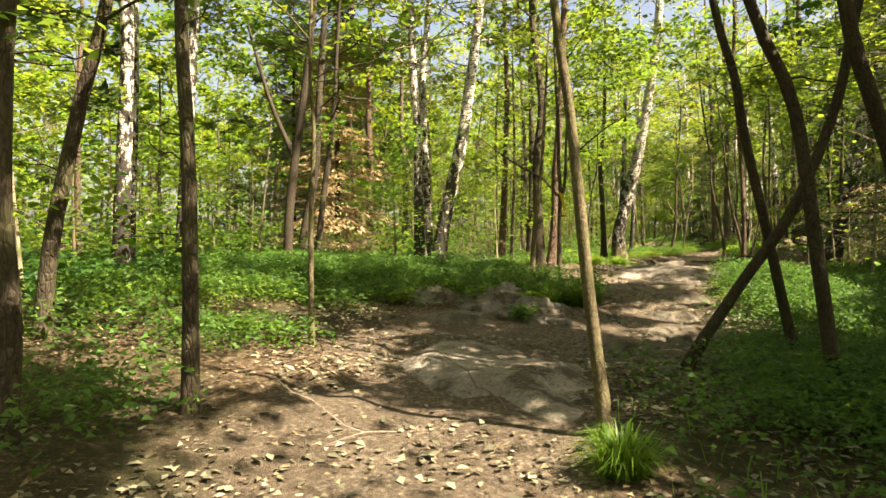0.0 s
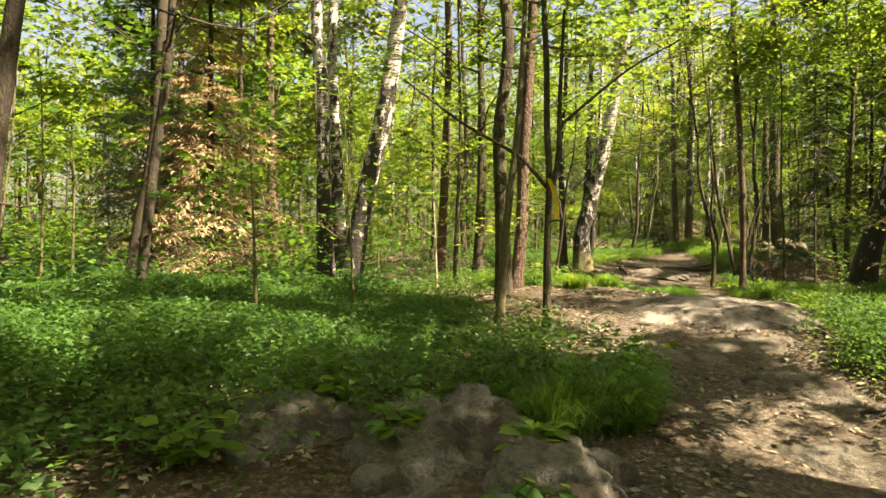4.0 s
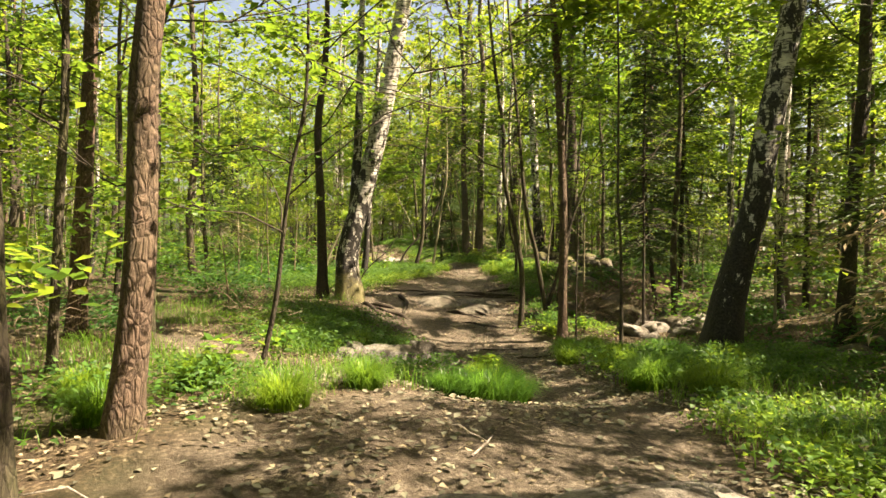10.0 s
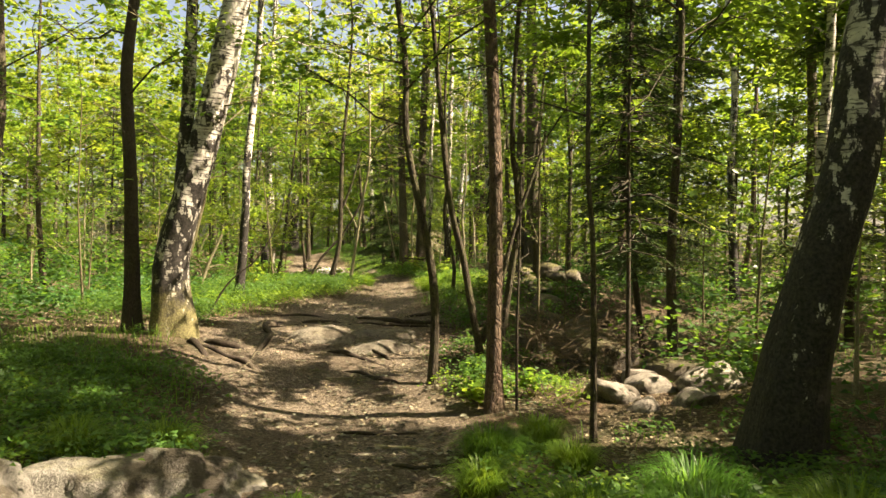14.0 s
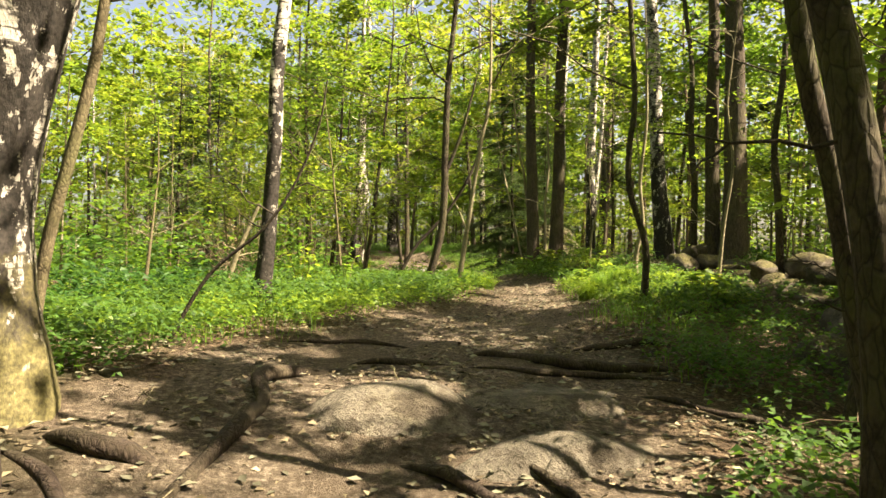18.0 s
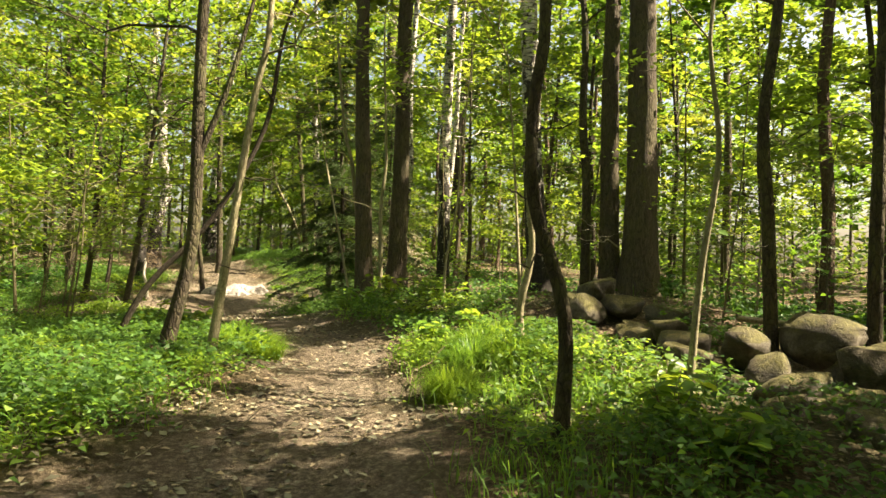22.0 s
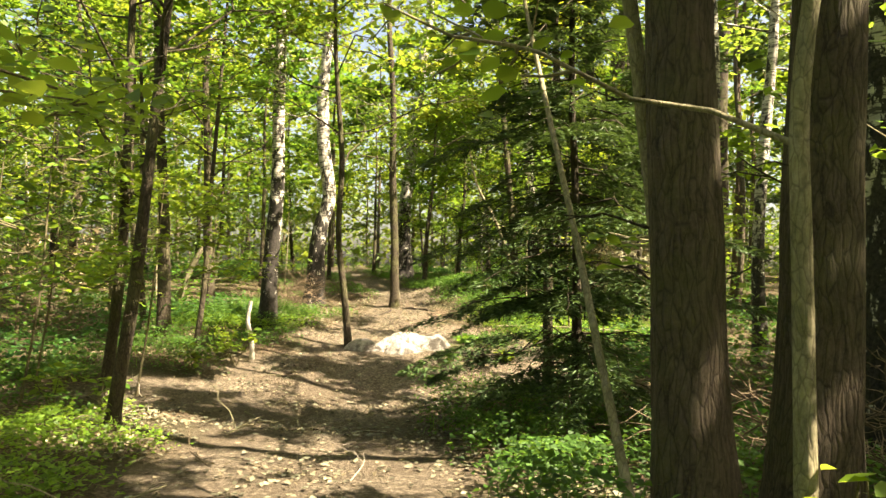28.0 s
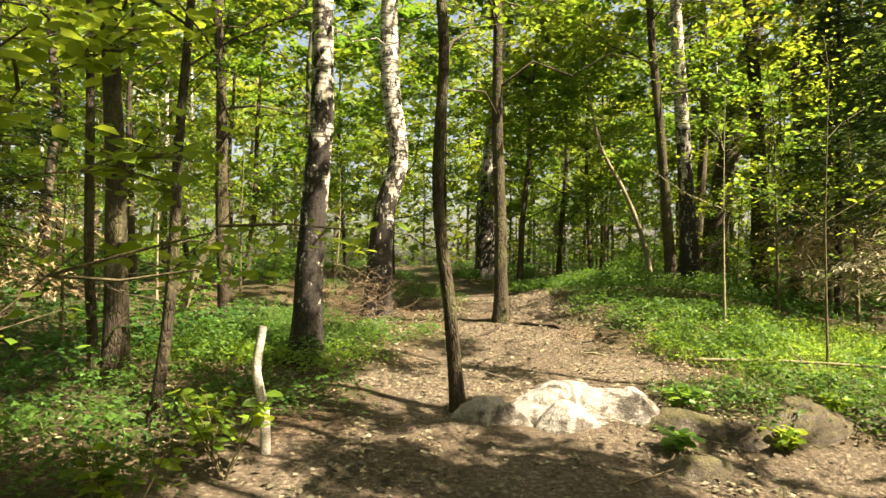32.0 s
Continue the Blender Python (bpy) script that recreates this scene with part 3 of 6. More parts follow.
def gaps(P, x, y, z0):
    """Leaves to cut so that chosen spots are lit, and where the sun behind each leaf meets the ground."""
    drop = (P[:, 2:3] + z0 - 1.0) / SUN_TO.z * np.array(SUN_TO)
    qx, qy = P[:, 0] + x - drop[:, 0], P[:, 1] + y - drop[:, 1]
    i, j = ((qx - SX[0]) / 0.2).astype(int), ((qy - SY[0]) / 0.2).astype(int)
    ok = (i >= 0) & (j >= 0) & (i < len(SX)) & (j < len(SY)) & (P[:, 2] > 0.9)
    share = np.zeros(len(P))
    share[ok] = SHARE[i[ok], j[ok]]
    field = 0.6 * lump(qx, qy, 0.62, 31) + 0.4 * lump(qx, qy, 0.27, 32)
    limit = np.interp(share, [0, 0.02, 0.16, 0.35, 0.5, 0.65, 0.8, 0.95, 1.0], [-1, 0.15, 0.33, 0.43, 0.5, 0.57, 0.68, 0.9, 1.1])
    cut = (field < limit) & (np.random.default_rng(len(P)).uniform(0, 1, len(P)) < 0.97)
    return cut, qx, qy, share


def sieve(P, x, y, z0):
    """Cuts leaves sunward of lit spots and adds leaves that deepen shade on the trail and shaded spots."""
    cut, qx, qy, share = gaps(P, x, y, z0)
    out = P[~cut]
    dense = ((spot(qx, qy, SHADED_SPOTS) > 0.6) | ((share > 0.02) & (share < 0.11))) & (P[:, 2] > 4.0) & ~cut
    if dense.any():
        more = np.repeat(P[dense], 2, axis=0)
        more = more + np.random.default_rng(3).normal(0, 0.28, more.shape)
        out = np.vstack([out, more[~gaps(more, x, y, z0)[0]]])
    return out


LOOKS = {
    # bark, leaf material, tallness (fixed, per metre of radius), first limb, limbs, limb length, leaves a twig, leaf size
    "oak": (BARK_OAK, LEAF_OAK, 5.5, 62, 2.2, 15, 2.3, 54, 0.105),
    "sap": (BARK_SAP, LEAF_YOUNG, 3.4, 40, 1.5, 11, 1.25, 26, 0.095),
    "pale": (BARK_PALE, LEAF_YOUNG, 3.6, 40, 1.8, 9, 1.1, 24, 0.095),
    "birch": (BARK_BIRCH, LEAF_BIRCH, 11.0, 26, 5.2, 17, 2.5, 60, 0.12),
    "pine": (BARK_PINE, NEEDLE, 12.0, 24, 7.5, 13, 2.2, 50, 0.16),
    "grey": (BARK_GREY, LEAF_OAK, 13.0, 24, 5.4, 15, 2.8, 62, 0.13),
    "dark": (BARK_DARK, LEAF_OAK, 5.0, 62, 2.2, 12, 2.0, 40, 0.105),
}
NAMES = {"oak": ("oak_tree", "young oak with dark rough bark and fresh green leaves"),
         "sap": ("sapling", "slender sapling with smooth greenish bark and bright leaves"),
         "pale": ("sapling", "thin pale-barked sapling with sparse bright green leaves"),
         "birch": ("birch_tree", "birch with white bark, dark and cracked at its foot"),
         "pine": ("pine_tree", "pine with scaly reddish-brown bark and bare lower trunk"),
         "grey": ("old_tree", "thick straight tree with furrowed grey-brown bark"),
         "dark": ("oak_tree", "crooked young tree with nearly black bark"),
         "spruce": ("spruce_tree", "spruce with dark green drooping boughs")}


def limb_shape(start, az, length, lift, r0, bend):
    """Middle line of a limb."""
    t = np.linspace(0, 1, 6)[:, None]
    out = np.array([np.cos(az), np.sin(az), 0])
    side = np.array([-np.sin(az), np.cos(az), 0])
    line = start + length * t * (out + np.array([0, 0, lift])) + length * t ** 2 * np.array([0, 0, bend])
    kink = rng.normal(0, 0.05 * length, (6, 1)) * side + rng.normal(0, 0.04 * length, (6, 1)) * np.array([0, 0, 1])
    kink[0] = 0
    return line + kink, r0 * (1 - 0.85 * t[:, 0]) + 0.002


def tree(kind, x, y, r, way=(), tall=0.0, detail=1.0, near=True, first=0.0, leaf_scale=1.0, label="", forks=()):
    """A tree with its own stem line; way: offsets from the foot that the stem passes through."""
    barkm, leafm, t0, tk, h0, nl, ll, per, size = LOOKS[kind]
    H = tall or (t0 + tk * r) * rng.uniform(0.92, 1.1)
    if len(way):
        H = max(H, way[-1][2] + 1.3)
        h0 = max(h0, min(0.85 * way[-1][2], 3.4))
    h0 = first or h0
    z0 = floor_at(x, y)
    name, lab = NAMES[kind]
    root = tagged(new(name), label or lab, "tree")
    root.location = (x, y, z0)
    pts = [(0, 0, -0.35), (0, 0, 0.0)] + [tuple(p) for p in way]
    top = np.array(pts[-1], float)
    lean = (np.array(way[-1]) / max(way[-1][2], 0.5) * 0.6) if len(way) else rng.normal(0, 0.03, 3)
    while top[2] < H:
        step = min(2.0, H - top[2] + 0.01)
        top = top + np.array([lean[0] * step + rng.normal(0, 0.09), lean[1] * step + rng.normal(0, 0.09), step])
        lean = lean * 0.7
        pts.append(tuple(top))
    line = smooth_line(pts, 0.16 if near else 0.8)
    zz = np.clip(line[:, 2] / H, 0, 1)
    rad = r * (1.06 - 0.82 * zz ** 1.1) * (1 + 0.30 * np.exp(-np.maximum(line[:, 2], 0) / (2.2 * r + 0.05)))
    v, q = tube(line, np.maximum(rad, 0.006), (14 if r > 0.07 else 10) if near else 6, 0.035 if near else 0.0, 0.2 if near and r > 0.08 else 0.0)
    part("trunk", raw_mesh("trunk", v, quads=q, smooth=True), barkm, root)
    for fr, fpts in forks:
        fl = smooth_line(fpts, 0.16)
        v, q = tube(fl, np.linspace(fr, fr * 0.45, len(fl)), 10, 0.03)
        part("stem", raw_mesh("stem", v, quads=q, smooth=True), barkm, root)
    pos, limbs = [], []
    n = max(4, int(nl * detail))
    heights = h0 + (H * 0.97 - h0) * (np.arange(n) + rng.uniform(0, 1, n)) / n
    az = rng.uniform(0, 6.28)
    for h in heights:
        k = int(np.argmin(abs(line[:, 2] - h)))
        f = (h - h0) / max(H - h0, 0.1)
        az += 2.4 + rng.normal(0, 0.4)
        L = ll * (0.55 + 0.75 * math.sin(math.pi * min(1, 0.25 + 0.8 * f))) * rng.uniform(0.7, 1.25)
        droop = -0.35 if kind == "birch" else 0.08
        ln, lr = limb_shape(line[k], az, L, rng.uniform(0.15, 0.75), min(rad[k] * 0.35, 0.004 + 0.0065 * L), droop)
        pieces = [tube(ln, lr, 6 if near else 4)]
        if not near:
            pieces = [tube(ln[::2], lr[::2], 3)]
        for tw in range(5):
            s = rng.uniform(0.3, 1.0)
            p0 = ln[min(5, int(s * 5))] * (1 - (s * 5 % 1)) + ln[min(5, int(s * 5) + 1)] * (s * 5 % 1)
            a2 = az + rng.choice([-1, 1]) * rng.uniform(0.4, 1.2)
            L2 = L * rng.uniform(0.25, 0.5)
            l2, r2 = limb_shape(p0, a2, L2, rng.uniform(-0.1, 0.5), 0.007, 0.0)
            if near:
                pieces.append(tube(l2[::2], r2[::2], 4))
            m = max(3, int(per * detail * rng.uniform(0.6, 1.4)))
            t = rng.uniform(0.15, 1.1, m)[:, None]
            pos.append(l2[0] + (l2[-1] - l2[0]) * t + rng.normal(0, 1, (m, 3)) * (0.10 + 0.13 * L2, 0.10 + 0.13 * L2, 0.07))
        limbs.append(pieces)
    if near:
        for pieces in limbs:
            v, q = join(pieces)
            part("limb", raw_mesh("limb", v, quads=q, smooth=True), barkm, root)
    else:
        v, q = join([p for pieces in limbs for p in pieces])
        tagged(part("branchwork", raw_mesh("branchwork", v, quads=q), barkm, root), kind="stuff")
    if near and len(way) and r > 0.045:
        for h in rng.uniform(0.9, max(1.6, h0), 4):
            k = int(np.argmin(abs(line[:, 2] - h)))
            ln, lr = limb_shape(line[k], rng.uniform(0, 6.28), rng.uniform(0.2, 0.65), rng.uniform(-0.25, 0.5), 0.006, 0.1)
            l2, r2 = limb_shape(ln[3], rng.uniform(0, 6.28), rng.uniform(0.2, 0.5), rng.uniform(-0.2, 0.4), 0.004, 0.0)
            v, q = join([tube(ln, lr, 4), tube(l2, r2, 3)])
            part("dead_twig", raw_mesh("dead_twig", v, quads=q), BARK_DARK, root)
    P = sieve(np.vstack(pos), x, y, z0)
    needle = kind == "pine"
    high = P[:, 2] > 6.0
    if high.any():
        me = leaf_mesh("canopy", P[high], size * max(leaf_scale, 1.2) * 1.45, 0.4, 0.25 if needle else 0.36, 0.1, tri=True)
        tagged(part("canopy", me, leafm, root), kind="stuff")
        P = P[~high]
    if len(P):
        me = leaf_mesh("crown", P, size * leaf_scale, 0.45, 0.12 if needle else 0.34, 0.1, fine=near and kind in ("sap", "pale"), tri=leaf_scale > 2)
        tagged(part("crown", me, leafm, root), kind="stuff")
    return root


def spruce(x, y, r, way=(), tall=7.0, spread=1.5, low=0.5, detail=1.0, dead=0.0, near=True, fine=0.15):
    """Whorls of drooping boughs with needle sprays."""
    z0 = floor_at(x, y)
    root = tagged(new("spruce_tree"), NAMES["spruce"][1], "tree")
    root.location = (x, y, z0)
    pts = [(0, 0, -0.3), (0, 0, 0)] + [tuple(p) for p in way]
    if pts[-1][2] < tall:
        pts.append((pts[-1][0], pts[-1][1], tall))
    line = smooth_line(pts, 0.3)
    rad = r * (1.05 - 0.95 * np.clip(line[:, 2] / tall, 0, 1))
    v, q = tube(line, np.maximum(rad, 0.005), 9, 0.03)
    part("trunk", raw_mesh("trunk", v, quads=q, smooth=True), BARK_DARK, root)
    pos, head, z = [], [], low
    dpos, dhead, boughs = [], [], []
    while z < tall - 0.1:
        f = 1 - z / tall
        k = int(np.argmin(abs(line[:, 2] - z)))
        bare = z < dead
        for _ in range(6 if near else 5):
            az = rng.uniform(0, 6.28)
            L = spread * (0.25 + 0.85 * f) * rng.uniform(0.6, 1.15)
            ln, lr = limb_shape(line[k] + [0, 0, rng.normal(0, 0.08)], az, L, rng.uniform(-0.1, 0.2), 0.009, -0.28)
            boughs.append(tube(ln, lr, 4) if near else tube(ln[::2], lr[::2], 3))
            m = int((85 if bare else 95) * detail * L)
            if m < 2:
                continue
            s = rng.uniform(0.12, 1.02, m)
            base = ln[0] + (ln[-1] - ln[0]) * s[:, None] + np.array([0, 0, 0.28 * L])[None, :] * (s * (1 - s))[:, None]
            side = rng.normal(0, 0.20 * L, m) * np.clip(1.15 - s, 0.1, 1)
            base += side[:, None] * np.array([-np.sin(az), np.cos(az), 0])
            base[:, 2] -= np.abs(side) * 0.3 + rng.uniform(0, 0.05, m)
            hd = az + np.sign(side) * 0.9
            (dpos if bare else pos).append(base)
            (dhead if bare else head).append(hd)
        z += (0.26 if near else 0.5) * rng.uniform(0.7, 1.2)
    v, q = join(boughs)
    tagged(part("branchwork", raw_mesh("branchwork", v, quads=q), BARK_DARK, root), kind="stuff")
    sc = 1.0 if near else 2.0
    if pos:
        P, heads = np.vstack(pos), np.concatenate(head)
        open_ = ~gaps(P, x, y, z0)[0] | (rng.uniform(0, 1, len(P)) < np.where((detail > 2) & (P[:, 2] < 3.6), 0.5, 0.1))
        tagged(part("needle_foliage", leaf_mesh("needle_foliage", P[open_], fine * sc, 0.35, 0.11, 0.2, heads[open_]), NEEDLE, root), kind="stuff")
    if dpos:
        tagged(part("dead_foliage", leaf_mesh("dead_foliage", np.vstack(dpos), 0.15 * sc, 0.4, 0.1, 0.5, np.concatenate(dhead)), NEEDLE_DEAD, root), kind="stuff")
    return root


def stick(name, pts, r, mat, label, category="branch", twigs=0, ends=None):
    """A dead branch or leaning pole, in world metres above the ground."""
    p0 = pts[0]
    z0 = floor_at(p0[0], p0[1])
    line = smooth_line([(p[0] - p0[0], p[1] - p0[1], p[2]) for p in pts], 0.12)
    rad = np.linspace(r, r * (0.35 if ends is None else ends), len(line))
    v, q = tube(line, rad, 8, 0.05)
    root = tagged(part(name, raw_mesh(name, v, quads=q, smooth=True), mat), label, category)
    root.location = (p0[0], p0[1], z0)
    for _ in range(twigs):
        k = rng.integers(len(line) // 3, len(line) - 1)
        ln, lr = limb_shape(line[k], rng.uniform(0, 6.28), rng.uniform(0.25, 0.8), rng.uniform(-0.2, 0.7), rad[k] * 0.5, 0.0)
        v, q = tube(ln, lr, 5)
        part("twig", raw_mesh("twig", v, quads=q, smooth=True), mat, root)
    return root


# stems beside the trail
spruce(-3.3, 21.0, 0.10, (), 9.0, 1.9, 0.5, 0.9, 7.0, True, 0.14)
spruce(-5.0, 22.5, 0.10, (), 10.0, 2.0, 0.6, 0.8, 5.5, True, 0.14)
spruce(18.2, 28.4, 0.09, (), 10.0, 1.8, 1.5, 0.6, 0.0, True, 0.15)
spruce(19.5, 25.0, 0.09, (), 9.0, 1.8, 1.2, 0.6, 0.0, True, 0.15)
for x, y, h in [(9.6, 13.6, 9.0), (11.2, 16.4, 10.0), (10.6, 10.4, 9.0), (15.6, 17.6, 10.0), (16.9, 19.5, 9.5), (13.2, 12.4, 9.5), (24.0, 56.5, 9.0), (26.0, 59.5, 10.0), (6.2, 53.0, 9.0), (7.6, 56.0, 9.5), (23.0, 53.6, 8.0)]:
    spruce(x, y, 0.08, (), h, 1.9, 1.0, 0.42, 2.2, True, 0.20)
tree("oak", -3.53, 5.92, 0.068, [(0.07, 0.00, 0.75), (0.32, 0.00, 1.99), (0.57, 0.00, 2.99)])
tree("oak", -2.47, 3.77, 0.066, [(0.03, 0.00, 0.73), (-0.02, 0.00, 1.30), (-0.01, 0.00, 1.87), (0.02, 0.00, 2.50)], first=3.4)
tree("oak", -1.64, 4.36, 0.050, [(-0.00, 0.00, 0.85), (-0.02, 0.00, 1.80), (-0.06, 0.00, 2.68)], first=3.2)
tree("sap", -1.28, 6.56, 0.028, [(-0.01, 0.00, 1.15), (0.02, 0.00, 2.09), (-0.02, 0.01, 2.85)])
tree("sap", 1.00, 4.11, 0.040, [(-0.12, 0.00, 0.99), (-0.22, 0.00, 1.96), (-0.32, 0.00, 2.65)], first=3.0, detail=0.6)
tree("dark", 3.39, 6.44, 0.05, [(-0.22, 0.00, 1.00), (-0.51, 0.00, 2.25), (-0.60, 0.00, 2.79), (-0.80, 0.00, 3.49)], detail=0.6)
tree("dark", 2.91, 4.96, 0.052, [(-0.13, 0.00, 0.97), (-0.31, 0.00, 2.14), (-0.54, 0.00, 2.68), (-0.65, 0.00, 2.97)], detail=0.6)
tree("dark", 2.20, 6.09, 0.052, [(0.50, 0.00, 0.79), (0.96, 0.00, 1.45), (1.37, 0.00, 2.43), (1.57, 0.00, 3.35)], detail=0.6)
tree("dark", 3.71, 5.41, 0.068, [(-0.05, 0.00, 1.54), (-0.23, 0.00, 2.23), (-0.48, 0.00, 3.14)], detail=0.6)
tree("dark", -2.53, 10.96, 0.074, [(0.03, 0.00, 1.23), (0.18, 0.01, 2.51), (0.34, 0.01, 3.78)], forks=[(0.045, [(0.12, 0, 2.0), (-0.3, 0, 3.0), (-0.65, 0, 4.2)])], first=4.2)
tree("dark", -2.89, 15.24, 0.072, [(0.18, 0.01, 1.81), (0.39, 0.01, 3.46), (0.49, 0.02, 5.32)])
tree("birch", -0.64, 19.42, 0.146, [(-0.07, 0.02, 2.19), (-0.09, 0.04, 4.02), (-0.19, 0.06, 4.94)])
tree("birch", -0.44, 20.89, 0.135, [(-0.08, 0.03, 2.29), (-0.20, 0.06, 5.41)])
tree("birch", -0.19, 18.79, 0.182, [(0.30, -0.03, 1.64), (0.68, -0.08, 3.38), (0.90, -0.10, 4.77)])
tree("oak", 2.23, 15.50, 0.103, [(-0.03, 0.01, 1.20), (-0.07, 0.03, 2.55), (0.05, 0.02, 3.90)], tall=13.0, first=5.0, label="straight tree with dark brown furrowed bark")
tree("pine", 2.74, 17.00, 0.098, [(0.09, -0.03, 1.23), (0.10, -0.02, 2.28), (0.14, -0.03, 2.81)])
tree("sap", 1.75, 13.25, 0.050, [(0.08, -0.00, 1.24), (0.18, -0.01, 2.10), (0.24, -0.01, 2.96)], first=3.2)
tree("oak", 2.27, 13.11, 0.044, [(0.00, 0.01, 0.90), (0.02, 0.01, 1.66), (-0.01, 0.02, 2.30), (-0.02, 0.02, 2.94)], first=3.2, forks=[(0.034, [(0.0, 0, 1.45), (0.07, -0.02, 1.72), (0.115, -0.03, 2.05), (0.12, -0.04, 2.6), (0.16, -0.05, 3.6)]), (0.02, [(0.12, -0.02, 2.3), (0.35, -0.06, 2.5), (0.9, -0.1, 2.95), (1.5, -0.1, 3.3)]), (0.026, [(0, 0, 1.6), (-0.3, 0.1, 1.97), (-0.54, 0.17, 2.12), (-0.94, 0.29, 2.37), (-1.6, 0.5, 2.9)])])
tree("oak", 2.81, 21.91, 0.115, [(0.10, 0.01, 2.75), (0.05, 0.04, 6.58)])
tree("dark", -3.66, 17.11, 0.112, [(0.16, -0.01, 1.11), (0.41, -0.03, 2.60), (0.51, -0.03, 4.32)])
tree("pine", 1.96, 22.53, 0.111, [(0.10, -0.00, 2.38), (0.19, 0.01, 5.70)])
scaly_tree = tree("grey", 10.48, 23.38, 0.084, [(-0.02, 0.00, 2.40), (-0.10, 0.03, 4.23), (-0.17, 0.06, 5.33)])
for o in scaly_tree.children:
    if o.name.startswith("trunk"):
        o.data.materials[0] = BARK_PINE
scaly_tree["label"] = "straight tree with scaly grey-brown bark beside the trail"
tree("oak", 10.38, 24.85, 0.058, [(-0.02, 0.00, 1.39), (-0.37, 0.17, 3.27), (-0.42, 0.18, 4.34), (-0.63, 0.28, 5.95)])
mossy_birch = tree("birch", 7.28, 27.72, 0.230, [(-0.03, 0.01, 1.14), (0.22, -0.11, 2.24), (0.63, -0.32, 4.15), (0.92, -0.47, 5.95)], forks=[(0.13, [(0.05, -0.02, 1.7), (0.10, -0.05, 2.4), (0.16, -0.08, 4.0), (0.22, -0.1, 7.5)])])
for o in mossy_birch.children:
    if o.name.startswith("stem"):
        o.data.materials[0] = BARK_BIRCH_OLD
    if o.name.startswith("trunk"):
        o.data.materials[0] = birch_bark("bark_birch_mossy", 0.6, -0.03)
mossy_birch["label"] = "forked old birch, dark above and yellow with moss below"
tree("dark", 6.73, 28.03, 0.110, [(-0.08, 0.03, 2.40), (-0.16, 0.06, 4.11), (-0.01, -0.02, 5.91)])
old_birch = tree("birch", 11.80, 20.62, 0.232, [(0.18, -0.09, 1.18), (0.49, -0.25, 2.51), (0.64, -0.33, 3.70), (0.85, -0.43, 4.84)], detail=0.6)
for o in old_birch.children:
    if o.name.startswith("trunk"):
        o.data.materials[0] = BARK_BIRCH_OLD
tree("oak", 13.75, 19.77, 0.125, [(0.12, -0.03, 2.47), (0.28, -0.08, 4.40), (0.31, -0.08, 5.84)], detail=0.45)
tree("dark", 3.96, 19.22, 0.026, [(0.14, -0.06, 0.77), (0.26, -0.12, 2.04), (0.41, -0.19, 3.03)], tall=6.0, first=1.2, detail=1.5, label="thin leaning young tree with dark bark and bright leaves")
tree("birch", 8.91, 31.93, 0.094, [(0.07, -0.03, 0.96), (0.12, -0.05, 2.17), (0.13, -0.07, 3.17)])
tree("sap", 7.37, 28.24, 0.043, [(0.11, -0.04, 0.89), (0.25, -0.09, 1.51), (0.37, -0.14, 2.08), (0.41, -0.16, 2.41)])
tree("oak", 12.18, 35.93, 0.074, [(0.21, -0.14, 1.18), (0.22, -0.17, 2.61), (0.23, -0.20, 3.85)], forks=[(0.04, [(0.2, -0.15, 2.0), (0.5, -0.3, 2.9), (0.75, -0.4, 4.0)])])
tree("pale", 12.46, 34.92, 0.047, [(0.05, -0.03, 0.50), (0.18, -0.13, 1.68), (0.29, -0.21, 2.64), (0.40, -0.29, 3.48)])
tree("grey", 16.00, 39.43, 0.145, [(-0.10, 0.02, 2.39), (-0.20, 0.03, 4.82)], first=6.0, detail=0.6)
tree("grey", 16.63, 39.48, 0.158, [(0.03, -0.04, 2.29), (-0.00, -0.06, 4.65)], first=6.0, detail=0.6)
tree("pale", 15.39, 33.75, 0.041, [(-0.03, 0.01, 0.51), (0.06, -0.05, 1.10), (-0.00, -0.03, 1.83), (0.06, -0.08, 2.71), (0.06, -0.09, 3.44)], detail=0.4)
tree("oak", 13.94, 31.35, 0.047, [(-0.00, -0.01, 0.82), (-0.20, 0.09, 1.57), (-0.22, 0.09, 2.18), (-0.18, 0.05, 2.82)], detail=0.4)
tree("birch", 19.32, 38.51, 0.199, [(-0.21, 0.07, 2.47), (-0.36, 0.11, 5.06)], detail=0.5)
tree("grey", 19.22, 35.88, 0.232, [(-0.01, -0.03, 1.97), (-0.08, -0.03, 4.37)], detail=0.5)
tree("grey", 19.09, 36.39, 0.150, [(-0.06, -0.00, 2.01), (-0.10, -0.01, 3.84)], detail=0.5)
tree("oak", 18.68, 36.52, 0.074, [(-0.03, -0.01, 1.74), (-0.12, 0.02, 2.81), (-0.15, 0.01, 4.46)], detail=0.45)
tree("oak", 16.59, 31.71, 0.056, [(-0.07, 0.02, 1.38), (-0.14, 0.04, 2.27), (-0.06, -0.02, 3.27)], detail=0.4)
tree("pale", 15.19, 31.41, 0.027, [(0.05, -0.03, 0.95), (0.13, -0.10, 1.83), (0.06, -0.07, 2.53), (0.06, -0.07, 2.95)], detail=0.4)
tree("oak", 17.36, 31.26, 0.059, [(-0.03, -0.01, 1.40), (-0.04, -0.03, 2.88), (-0.05, -0.03, 3.38)], detail=0.4)
tree("pale", 16.24, 36.94, 0.022, [(0.02, -0.02, 0.75), (0.14, -0.08, 1.51), (0.17, -0.11, 2.34)], detail=0.45)
